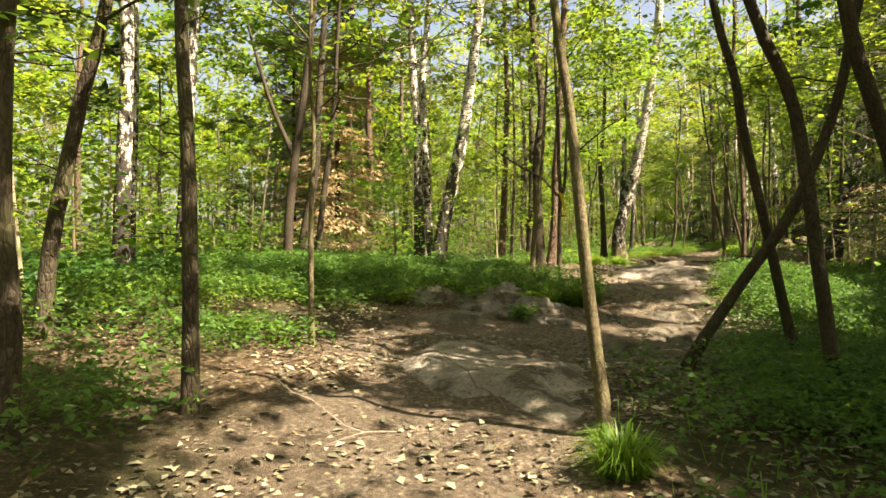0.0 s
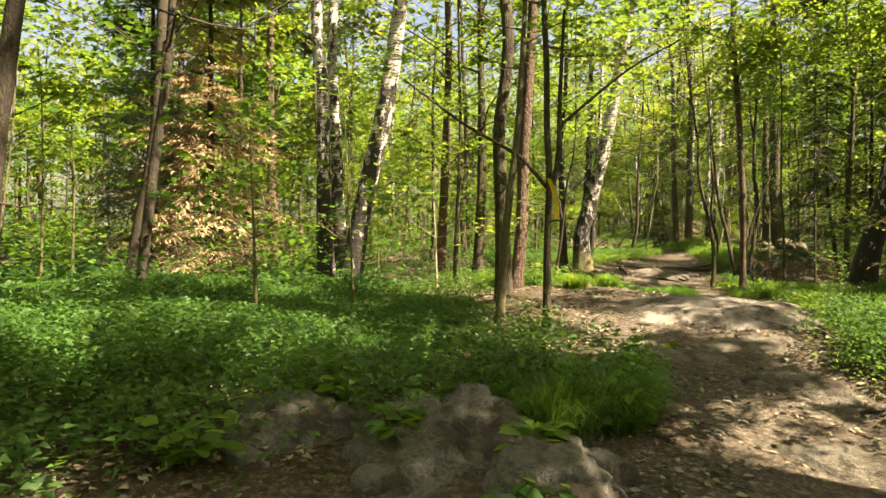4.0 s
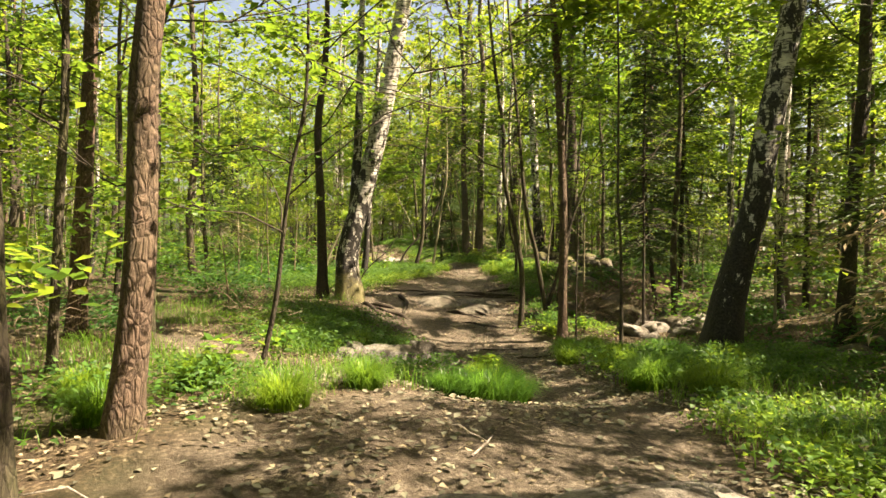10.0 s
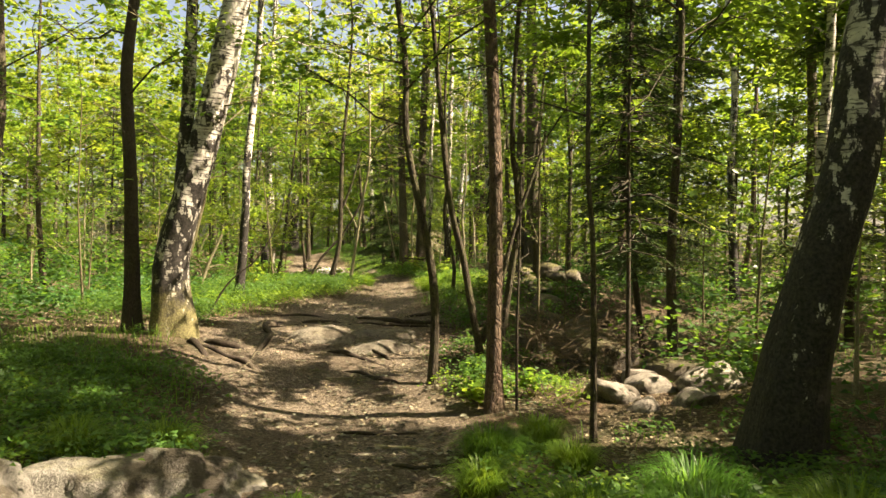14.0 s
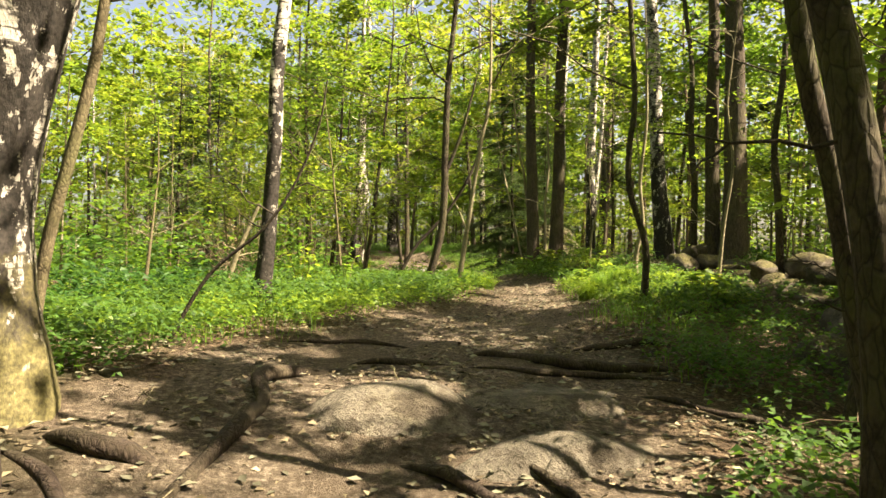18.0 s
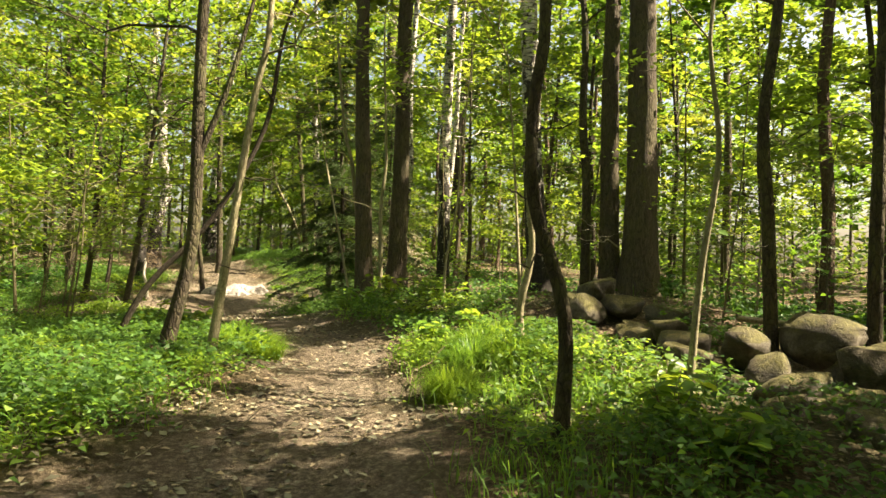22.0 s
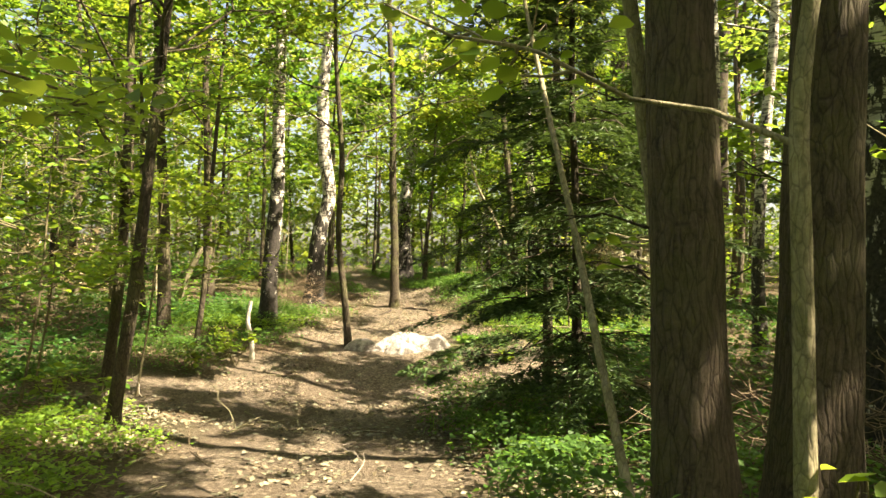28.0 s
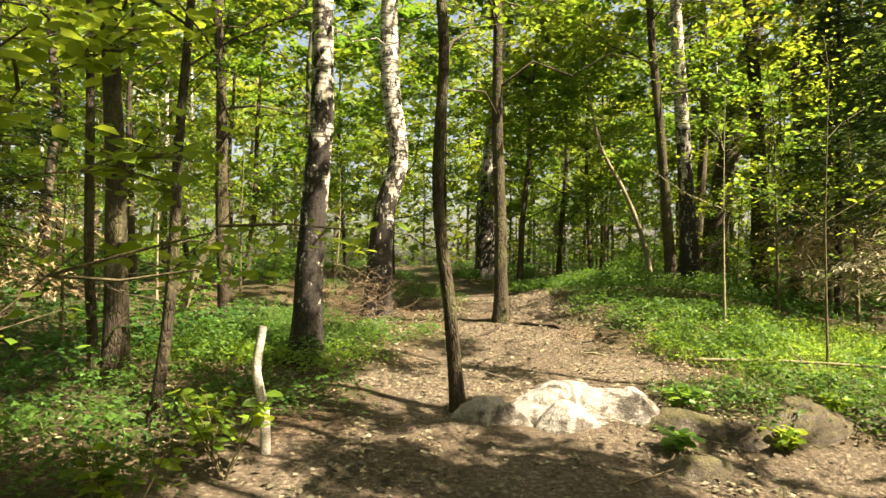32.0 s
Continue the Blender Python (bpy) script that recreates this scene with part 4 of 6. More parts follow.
tree("birch", 18.55, 41.08, 0.139, [(-0.01, -0.04, 1.81), (-0.07, -0.06, 3.26), (-0.07, -0.09, 4.42)], detail=0.6)
spruce(17.20, 43.71, 0.058, [(-0.04, -0.05, 1.78), (-0.10, -0.07, 2.98), (-0.16, -0.10, 4.18)], 8.2, 1.95, 0.8, 5.5, 0.0, True, 0.085)
tree("pale", 16.08, 39.67, 0.050, [(-0.12, -0.00, 1.24), (-0.22, 0.00, 1.99), (-0.34, 0.01, 2.78), (-0.48, 0.03, 3.32)], first=1.0, detail=0.5)
tree("pale", 16.02, 38.77, 0.038, [(-0.04, -0.01, 1.16), (-0.06, -0.02, 1.78), (-0.01, -0.05, 2.36), (-0.02, -0.06, 2.88)], first=0.9, detail=0.5)
tree("pale", 15.69, 39.29, 0.023, [(0.01, 0.52, 0.90), (0.02, 0.94, 1.60), (0.02, 1.42, 2.40), (0.03, 2.0, 3.4)], first=2.6, detail=0.4)
tree("oak", 12.37, 44.10, 0.063, [(0.18, -0.07, 1.32), (0.30, -0.13, 2.64), (0.46, -0.22, 4.37)], first=2.9)
tree("oak", 11.64, 46.47, 0.068, [(0.17, -0.08, 1.76), (0.20, -0.13, 3.28), (0.23, -0.19, 5.17)], first=2.8)
for x, y, h in [(11.2, 44.9, 3.4), (12.1, 46.2, 2.4), (10.8, 43.0, 3.2), (10.8, 46.4, 3.0), (11.3, 40.8, 3.0), (11.2, 37.8, 3.0)]:
    tree("sap", x, y, 0.016, [(0.1, 0.05, 0.9), (0.15, 0.1, 1.6)], tall=h, first=0.9, detail=1.1)
for x, y in [(12.5, 62.0), (15.0, 65.5), (10.5, 64.5), (17.4, 71.5), (13.4, 70.5), (20.4, 64.8), (8.5, 60.5), (22.8, 68.5), (18.6, 62.6)]:
    tree("oak", x, y, 0.09, (), tall=9.5, detail=1.0, near=False, first=1.6, leaf_scale=1.7)
tree("oak", 11.39, 51.24, 0.115, [(-0.07, -0.06, 2.61), (-0.22, -0.11, 4.91)])
tree("birch", 13.37, 52.10, 0.158, [(0.05, -0.04, 1.55), (0.14, -0.09, 3.13), (0.13, -0.13, 4.56)])
tree("birch", 14.38, 57.51, 0.224, [(0.10, -0.07, 2.06), (0.37, -0.13, 3.24), (0.18, -0.15, 4.77), (0.12, -0.19, 6.54)])
tree("oak", 15.06, 50.20, 0.069, [(-0.12, -0.02, 1.12), (-0.25, -0.03, 2.20), (-0.22, -0.07, 3.52), (-0.25, -0.08, 4.09)])
tree("oak", 16.61, 55.66, 0.115, [(-0.04, -0.05, 1.71), (-0.14, -0.09, 3.79), (-0.18, -0.14, 5.88)])
tree("birch", 18.37, 66.67, 0.297, [(-0.08, -0.07, 2.88), (0.41, -0.25, 7.84), (0.56, -0.32, 9.83)])
tree("oak", 12.27, 49.62, 0.050, [(0.13, -0.04, 1.24), (0.17, -0.08, 2.49), (0.25, -0.12, 3.74)])
tree("oak", 11.52, 56.56, 0.123, [(-0.14, -0.04, 2.35), (-0.19, -0.09, 4.49), (-0.29, -0.12, 6.09)])
tree("oak", 10.77, 52.26, 0.063, [(-0.09, -0.03, 1.41), (-0.11, -0.07, 3.16), (-0.15, -0.10, 4.57)])
tree("birch", 21.64, 58.28, 0.184, [(-0.19, -0.06, 2.89), (-0.50, -0.13, 6.82)])
tree("oak", 25.09, 61.04, 0.221, [(-0.15, -0.07, 4.59), (-0.47, -0.13, 8.54)])
tree("oak", 27.06, 67.49, 0.406, [(0.36, -0.13, 3.21), (1.31, -0.38, 8.57)])
tree("oak", 20.62, 57.12, 0.109, [(-0.28, -0.04, 3.13), (-0.50, -0.07, 5.06)])
tree("oak", 35.62, 69.23, 0.473, [(-0.14, -0.17, 7.10), (-0.19, -0.29, 11.83)])
tree("pale", 21.29, 59.56, 0.071, [(-0.24, -0.00, 1.29), (-0.75, 0.02, 2.56), (-1.41, 0.07, 3.82)])
spruce(15.92, 26.82, 0.069, [(-0.41, 0.14, 3.22), (-0.48, 0.13, 5.14)], 9.0, 1.5, 2.0, 1.5, 0.0, True, 0.095)
spruce(13.07, 24.04, 0.035, [(-0.04, -0.01, 2.29), (-0.07, -0.01, 3.44)], 8.0, 1.2, 1.9, 1.4, 0.0, True, 0.095)
tree("oak", 10.73, 21.86, 0.032, [(-0.02, -0.00, 1.05), (-0.05, -0.00, 1.93), (-0.09, 0.01, 2.38), (-0.12, 0.01, 2.67)], detail=0.45)
tree("oak", 11.71, 25.88, 0.057, [(-0.19, 0.02, 0.88), (-0.35, 0.04, 1.69), (-0.49, 0.07, 2.17), (-0.66, 0.08, 3.11)], forks=[(0.05, [(0.0, 0, 0.3), (0.25, -0.1, 1.2), (0.5, -0.15, 2.2), (0.95, -0.3, 3.6)])], detail=0.45)
tree("oak", 12.73, 27.02, 0.063, [(0.12, -0.06, 1.05), (0.25, -0.13, 2.21), (0.20, -0.13, 3.00), (0.11, -0.11, 3.68)], detail=0.45)

tree("birch", -5.9, 12.3, 0.14, [(0.05, 0, 2.0), (0.12, 0, 4.0), (0.1, 0, 6.0)])
tree("birch", -5.05, 12.9, 0.11, [(0.1, 0, 2.0), (0.22, 0, 4.0), (0.3, 0, 6.0)])
tree("birch", -7.2, 15.4, 0.12, [(0.05, 0, 2.0), (0.12, 0, 4.0)])

tree("oak", 2.0, 19.7, 0.05, [(0.05, 0, 1.5), (0.1, 0, 3.0)], tall=7.5, first=2.2, detail=1.2)

# unseen stems added behind the start of the walk, on the sun's side
tree("oak", 4.8, -0.6, 0.09, [(0.1, 0, 2.0), (0.2, 0.1, 4.0)], detail=0.9)
tree("oak", 6.9, -2.4, 0.11, [(-0.1, 0, 2.0), (0.0, 0.2, 4.0)], detail=0.9)
tree("birch", 3.6, -3.2, 0.12, [(0, 0.1, 2.0), (0.1, 0.2, 4.0)], detail=0.8)

# trees added sunward of the trail so that their crowns shade it
tree("birch", 12.6, 9.8, 0.12, [(0, 0.1, 2.0), (0.1, 0.2, 4.0)], detail=0.75)
tree("oak", 8.7, 7.7, 0.09, [(0, 0.1, 2.0), (0.1, 0.1, 4.0)], detail=0.8, first=4.2)
tree("birch", 14.3, 16.7, 0.11, [(0, 0.1, 2.0), (0.1, 0.1, 4.0)], detail=0.7)
tree("oak", 12.0, 14.6, 0.08, [(0.1, 0, 2.0), (0.1, 0.1, 4.0)], detail=0.6, first=4.2)
tree("birch", 19.4, 44.7, 0.11, [(0, 0.1, 2.0), (0.1, 0.1, 4.0)], detail=0.8)
tree("oak", 18.0, 46.8, 0.08, [(0, 0.1, 2.0), (0.1, 0.1, 4.0)], detail=0.7, first=4.2)
tree("birch", 7.4, 6.6, 0.13, [(0, 0.1, 2.0), (0.1, 0.1, 4.0)], tall=17.0, detail=1.1, first=7.0)
tree("birch", 22.6, 48.0, 0.12, [(0, 0.1, 2.0), (0.1, 0.1, 4.0)], detail=0.8)
tree("birch", 17.8, 24.4, 0.11, [(0, 0.1, 2.0), (0.1, 0.1, 4.0)], detail=0.9)
tree("oak", 14.6, 24.7, 0.08, [(0, 0.1, 2.0), (0.1, 0.1, 4.0)], tall=10.5, detail=0.9, first=4.6)
tree("birch", 22.0, 29.9, 0.12, [(0, 0.1, 2.0), (-0.1, 0.1, 4.0)], detail=0.7)
tree("grey", 20.6, 26.6, 0.13, [(0, 0.1, 2.0), (0.1, 0.1, 4.0)], detail=0.6)

# dead leaning stems
stick("dead_pole", [(8.01, 29.91, -0.1), (8.38, 29.79, 0.6), (8.86, 29.64, 1.06), (9.13, 29.56, 1.51), (9.3, 29.5, 1.99), (9.36, 29.48, 2.4)], 0.020, BARK_DARK, "thin dead stem leaning through the undergrowth", twigs=4)
stick("dead_pole", [(11.68, 36.69, -0.1), (12.04, 36.57, 0.66), (12.7, 36.37, 1.48), (13.24, 36.19, 2.6), (13.45, 36.12, 3.91), (13.95, 35.96, 5.03)], 0.042, BARK_DARK, "thin dead stem leaning through the undergrowth", twigs=4)
stick("dead_pole", [(10.71, 23.23, -0.1), (10.69, 23.23, 0.84), (10.69, 23.21, 1.79), (10.68, 23.19, 2.74)], 0.021, BARK_DARK, "thin dead stem leaning through the undergrowth", twigs=4)

# the wood further off
STEMS = [(o.location.x, o.location.y) for o in scene.objects if o.get("category") == "tree"]


place = np.random.default_rng(5)
OPENINGS = [(-6, 17.5, 2.6), (-9, 25, 4.0), (-12, 14, 3.5), (5, 49, 3.2), (3, 56, 3.5)]
GLADES = [(19.5, 29.8, 2.2), (25, 50.5, 3.5), (14, 12, 1.0)]


def clear_of(x, y, far):
    return all((x - a) ** 2 + (y - b) ** 2 > far * far for a, b in STEMS)


def scatter(count, box, nearest, furthest, gap):
    """Random places between two distances from the trail, with a gap between stems."""
    found, tries = [], 0
    while len(found) < count and tries < 20000:
        tries += 1
        x, y = place.uniform(box[0], box[1]), place.uniform(box[2], box[3])
        d = off_trail(x, y)[0][0]
        if spot(x, y, GLADES) > 0.5:
            continue
        if nearest < d < furthest and clear_of(x, y, gap):
            found.append((x, y, d))
            STEMS.append((x, y))
    return found


for x, y, d in scatter(125, (-22, 38, -10, 85), 7.0, 17, 1.7):
    if spot(x, y, OPENINGS) > 0.5:
        continue
    k = rng.choice(["oak", "oak", "birch", "pine", "dark", "sap", "oak", "grey"])
    tree(k, x, y, {"birch": 0.12, "pine": 0.13, "grey": 0.14, "sap": 0.035}.get(k, 0.08) * rng.uniform(0.7, 1.3), (), detail=0.8, near=False, leaf_scale=1.4)
for x, y, d in scatter(210, (-45, 60, -25, 115), 17, 46, 2.4):
    k = rng.choice(["oak", "oak", "birch", "pine", "oak", "oak", "birch", "grey", "spruce"])
    if k == "spruce":
        spruce(x, y, 0.08, (), rng.uniform(5, 12), 2.0, 0.5, 0.2, 0.0, False)
    else:
        tree(k, x, y, {"birch": 0.13, "pine": 0.15, "grey": 0.16}.get(k, 0.10) * rng.uniform(0.7, 1.3), (), detail=0.72, near=False, leaf_scale=2.6, first=rng.uniform(1.8, 4.0))

# saplings and hazel under the trees
for x, y, d in scatter(190, (-16, 32, -2, 72), 3.2, 13, 0.8):
    tree(rng.choice(["sap", "sap", "pale"]), x, y, rng.uniform(0.012, 0.03), (), tall=rng.uniform(1.8, 5.0), detail=0.8, near=False, first=rng.uniform(0.7, 1.6), leaf_scale=1.15)

# brushwood between the trees
def brush(name, count, box, nearest, furthest, per, size, tall, mat):
    """Arching leafy shoots, a few to a bush."""
    pos, done = [], 0
    while done < count:
        x, y = rng.uniform(box[0], box[1]), rng.uniform(box[2], box[3])
        d = off_trail(x, y)[0][0]
        if not nearest < d < furthest or lump(x, y, 5.0, 21) < 0.30:
            continue
        done += 1
        z = float(height(x, y))
        top = tall * rng.uniform(0.5, 1.3)
        for _ in range(6):
            a, reach = rng.uniform(0, 6.28), rng.uniform(0.3, 1.1)
            t = rng.uniform(0.15, 1.05, per // 6)
            px_, py_ = x + reach * t ** 1.5 * math.cos(a), y + reach * t ** 1.5 * math.sin(a)
            pos.append(np.stack([px_, py_, z + top * (t - 0.15 * t ** 2)], -1) + rng.normal(0, 1, (per // 6, 3)) * (0.22, 0.22, 0.12))
    return tagged(part(name, leaf_mesh(name, np.vstack(pos), size, 0.5, 0.34, tri=size > 0.15), mat), "leafy green brushwood among the tree trunks", "bushes", kind="stuff")


brush("brushwood", 420, (-20, 38, -6, 80), 4.2, 14, 120, 0.11, 1.5, LEAF_OAK)
brush("brushwood", 900, (-45, 60, -20, 110), 14, 44, 132, 0.21, 2.2, LEAF_OAK)

# distant canopy all round
ang = rng.uniform(0, 2 * np.pi, 300000)
dist = rng.uniform(44, 100, 300000)
FX, FY = 10 + dist * np.cos(ang), 34 + dist * np.sin(ang) * 1.25
keep = lump(FX, FY, 3.0, 9) > 0.38
FX, FY = FX[keep], FY[keep]
FZ = height(FX, FY) + rng.uniform(0, 1, len(FX)) ** 0.85 * 27
woods = tagged(part("far_woods", leaf_mesh("far_woods", np.stack([FX, FY, FZ], -1), 0.78, 0.7, 0.38, tri=True), LEAF_FAR), "green canopy of the wood in the distance", "trees", kind="stuff")
poles = []
for a in rng.uniform(0, 2 * np.pi, 260):
    d = rng.uniform(46, 90)
    x, y = 10 + d * math.cos(a), 34 + 1.25 * d * math.sin(a)
    z = float(height(x, y))
    poles.append(tube(np.array([(x, y, z - 0.3), (x + rng.normal(0, 0.2), y, z + 6), (x + rng.normal(0, 0.5), y, z + 16)]), [0.17, 0.14, 0.05], 6))
v, q = join(poles)
tagged(part("far_stems", raw_mesh("far_stems", v, quads=q, smooth=True), BARK_GREY), "grey stems of the wood in the distance", "trees", kind="stuff")


# ---- rocks and stones ----
def rock(x, y, sx, sy, sz, turn, mat, label, sunk=0.45, name="rock", rough=0.16, lift=0.0, facets=9, group=""):
    bm = bmesh.new()
    bmesh.ops.create_icosphere(bm, subdivisions=4 if max(sx, sy) > 0.6 else 3, radius=1.0)
    o = Vector((x * 3.1, y * 2.7, sz * 9))
    cuts = [(Vector(rng.normal(0, 1, 3)).normalized(), rng.uniform(0.44, 0.8)) for _ in range(facets)]
    for vt in bm.verts:
        d = vt.co.normalized()
        k = 1 + rough * 1.6 * noise.noise(d * 1.2 + o) + rough * noise.noise(d * 2.7 + o) + 0.35 * rough * noise.noise(d * 7 + o)
        c = d * k
        for pn, pd in cuts:
            over = c.dot(pn) - pd
            if over > 0:
                c = c - pn * over
        vt.co = (math.copysign(abs(c.x) ** 0.85, c.x) * sx, math.copysign(abs(c.y) ** 0.85, c.y) * sy, math.copysign(abs(c.z) ** 0.8, c.z) * sz)
    for f in bm.faces:
        f.smooth = True
    me = bpy.data.meshes.new(name)
    bm.to_mesh(me)
    bm.free()
    ob = tagged(part(name, me, mat), label, "rock", group)
    ob.matrix_world = pose(x, y, floor_at(x, y) + sz * (1 - 2 * sunk) + lift, 0, 0, turn)
    return ob


def outcrop(x, y, sx, sy, top, turn, mat, label, group="", steps=0.0, name="rock_slab"):
    """Bedrock that swells out of the soil, with a ragged rim, ledges and cracks."""
    n, m = 30, 76
    rho = np.linspace(0.0, 1.0, n)[:, None] ** 0.8
    a = np.linspace(0, 2 * np.pi, m, endpoint=False)[None, :]
    rim = 0.72 + 0.5 * lump(2.2 * np.cos(a) + x, 2.2 * np.sin(a) + y, 1.0, 41) + 0.16 * lump(6 * np.cos(a), 6 * np.sin(a), 1.0, 42)
    u, v = rho * rim * np.cos(a) * sx, rho * rim * np.sin(a) * sy
    c, d = math.cos(radians(turn)), math.sin(radians(turn))
    X, Y = c * u - d * v, d * u + c * v
    WX, WY = X + x, Y + y
    swell = (1 - rho ** 2.6) * (0.45 + 0.95 * lump(WX, WY, 0.75 * max(sx, 0.5), 43)) + 0.22 * (lump(WX, WY, 0.3, 44) - 0.5) * (1 - rho ** 6)
    if steps:
        swell = swell + steps * (np.floor(swell * 4 + 0.6 * lump(WX, WY, 0.5, 45)) / 4 - swell)
    Z = height(WX, WY) - 0.05 - 0.10 * rho ** 3 + top * swell + 0.05 * top * (lump(WX, WY, 0.1, 46) - 0.5)
    crack = np.abs(lump(WX, WY, 0.9, 47) - 0.5)
    Z = Z - 0.05 * np.clip(1 - crack / 0.025, 0, 1) * (1 - rho ** 4)
    z0 = floor_at(x, y)
    top_v = np.stack([X + 0 * Z, Y + 0 * Z, Z - z0], -1).reshape(-1, 3)
    low_v = top_v[-m:] - np.array([0, 0, 0.35])
    i, j = np.meshgrid(np.arange(n), np.arange(m), indexing="ij")
    k = (j + 1) % m
    q = np.stack([i * m + j, (i + 1) * m + j, (i + 1) * m + k, i * m + k], -1).reshape(-1, 4)
    ob = tagged(part(name, raw_mesh(name, np.vstack([top_v, low_v]), quads=q, smooth=True), mat), label, "rock", group)
    ob.location = (x, y, z0)
    return ob


SLAB = "smooth pale grey rock slab worn flat in the trail"
MOSSY = "grey boulder with yellow-green moss beside the trail"
BANK = "low grey outcrop of rough rock in the bank"
outcrop(9.62, 27.8, 0.62, 0.45, 0.15, -8, ROCK_TRAIL, "bare pale rock rising through the trail between roots")
outcrop(10.9, 27.95, 0.8, 0.45, 0.11, 10, ROCK_TRAIL, "flat greenish rock rising through the trail")
outcrop(10.6, 27.0, 0.75, 0.3, 0.10, 5, ROCK_TRAIL, "flat greenish rock rising through the trail")
outcrop(0.55, 6.0, 0.85, 1.45, 0.17, 14, ROCK_PALE, SLAB)
outcrop(-0.1, 9.9, 0.6, 0.5, 0.20, 10, ROCK_BANK, BANK, "outcrops in the bank", 0.6)
outcrop(0.7, 9.6, 0.7, 0.6, 0.27, 40, ROCK_BANK, BANK, "outcrops in the bank", 0.9)
outcrop(1.25, 9.0, 0.55, 0.45, 0.2, 70, ROCK_BANK, BANK, "outcrops in the bank", 0.9)
outcrop(1.5, 10.1, 0.4, 0.4, 0.22, 0, ROCK_BANK, BANK, "outcrops in the bank", 0.5)
outcrop(0.1, 8.6, 0.5, 0.35, 0.14, -20, ROCK_BANK, BANK, "outcrops in the bank", 0.4)
for x, y, w, tu in [(0.35, 9.1, 0.20, 20), (-0.35, 9.35, 0.2, 140), (1.65, 9.3, 0.22, 10), (0.75, 8.75, 0.16, 300), (1.5, 8.6, 0.2, 160), (-0.7, 9.7, 0.18, 75)]:
    rock(x, y, w, w * 0.7, w * 0.6, tu, ROCK_BANK, "dark angular stone in the rocky bank", 0.5, "stone", 0.25, 0, 15, "stones in the rocky bank")
for x, y, w in [(2.8, 8.1, 0.6), (3.3, 9.6, 0.5), (3.9, 11.0, 0.55), (4.3, 12.5, 0.6), (1.9, 7.4, 0.5)]:
    outcrop(x, y, w, w * 0.65, 0.15, x * 40, ROCK_TRAIL, SLAB, "slabs in the trail", 0.5)
outcrop(5.0, 14.2, 1.7, 1.15, 0.2, -15, ROCK_PALE, SLAB, "", 0.45)
outcrop(3.3, 12.2, 0.6, 0.7, 0.16, 30, ROCK_TRAIL, SLAB, "", 0.4)
outcrop(6.55, 22.2, 1.0, 0.55, 0.5, -8, ROCK_BANK, "broad grey boulder beside the trail, mossy on top", "", 0.6, "rock")
outcrop(5.7, 21.9, 0.4, 0.35, 0.42, 30, ROCK_BANK, "broad grey boulder beside the trail, mossy on top", "", 0.5, "rock")
rock(7.2, 20.9, 0.2, 0.16, 0.12, 0, ROCK_PALE, "small pale stone beside the trail", name="stone")
for x, y, s in [(12.2, 23.3, 0.42), (12.75, 22.5, 0.36), (12.9, 23.5, 0.45), (13.5, 22.9, 0.5), (12.1, 22.6, 0.28), (13.4, 24.2, 0.4)]:
    rock(x, y, s, s * 0.8, s * 0.65, x * 90, ROCK_PALE, "sunlit pale stone from a tumbled dry wall", 0.45, "stone", 0.18, facets=12, group="stones of the dry wall")
for x, y, s in [(12.4, 18.7, 0.4), (12.95, 18.1, 0.5), (13.4, 18.9, 0.45), (12.1, 18.0, 0.32), (13.9, 18.3, 0.5), (14.8, 27.2, 0.75), (16.0, 26.3, 0.8), (14.2, 24.2, 0.6),
                (13.6, 25.6, 0.65), (14.3, 26.2, 0.7), (15.3, 27.9, 0.8), (14.6, 28.6, 0.6), (15.4, 29.3, 0.55), (15.4, 25.2, 0.7), (13.0, 26.6, 0.5), (16.9, 26.9, 0.8), (15.0, 26.6, 0.6)]:
    rock(x, y, s, s * 0.8, s * 0.65, x * 70, ROCK_MOSSY, MOSSY, 0.42, "boulder", 0.18, facets=12, group="boulders beside the trail")
for x, y, s, up in [(17.1, 34.9, 0.36, 0.3), (17.45, 34.45, 0.4, 0.25), (16.85, 33.45, 0.42, 0), (17.0, 33.8, 0.35, 0), (16.0, 31.95, 0.4, 0), (16.25, 31.5, 0.42, 0.1), (16.65, 31.0, 0.5, 0.15),
                    (16.1, 30.75, 0.38, 0), (15.75, 31.5, 0.3, 0), (16.5, 32.5, 0.42, 0), (16.4, 30.2, 0.45, 0), (17.0, 30.4, 0.5, 0), (17.25, 34.0, 0.36, 0), (16.6, 34.4, 0.34, 0),
                    (16.75, 32.0, 0.42, 0.12), (16.9, 34.75, 0.4, 0), (17.4, 35.3, 0.4, 0.1), (16.35, 31.75, 0.5, 0.3), (16.75, 31.45, 0.55, 0.45), (16.55, 30.75, 0.5, 0.4), (17.1, 30.9, 0.55, 0.4), (16.0, 31.1, 0.42, 0.1), (15.6, 30.9, 0.36, 0.0), (15.75, 30.4, 0.4, 0.05), (16.1, 30.0, 0.4, 0.1), (17.0, 34.6, 0.5, 0.2), (17.35, 34.85, 0.45, 0.45), (16.95, 33.2, 0.4, 0.2), (16.7, 32.7, 0.38, 0.15), (17.7, 33.9, 0.45, 0.2), (17.5, 31.9, 0.45, 0.25)]:
    rock(x, y, s * 0.74, s * 0.56, s * 0.42, x * 130 + y * 31, ROCK_WALL, "mossy boulder of a tumbled stone wall", 0.46, "boulder", 0.26, up * 0.72, 9, "stones of the tumbled wall")
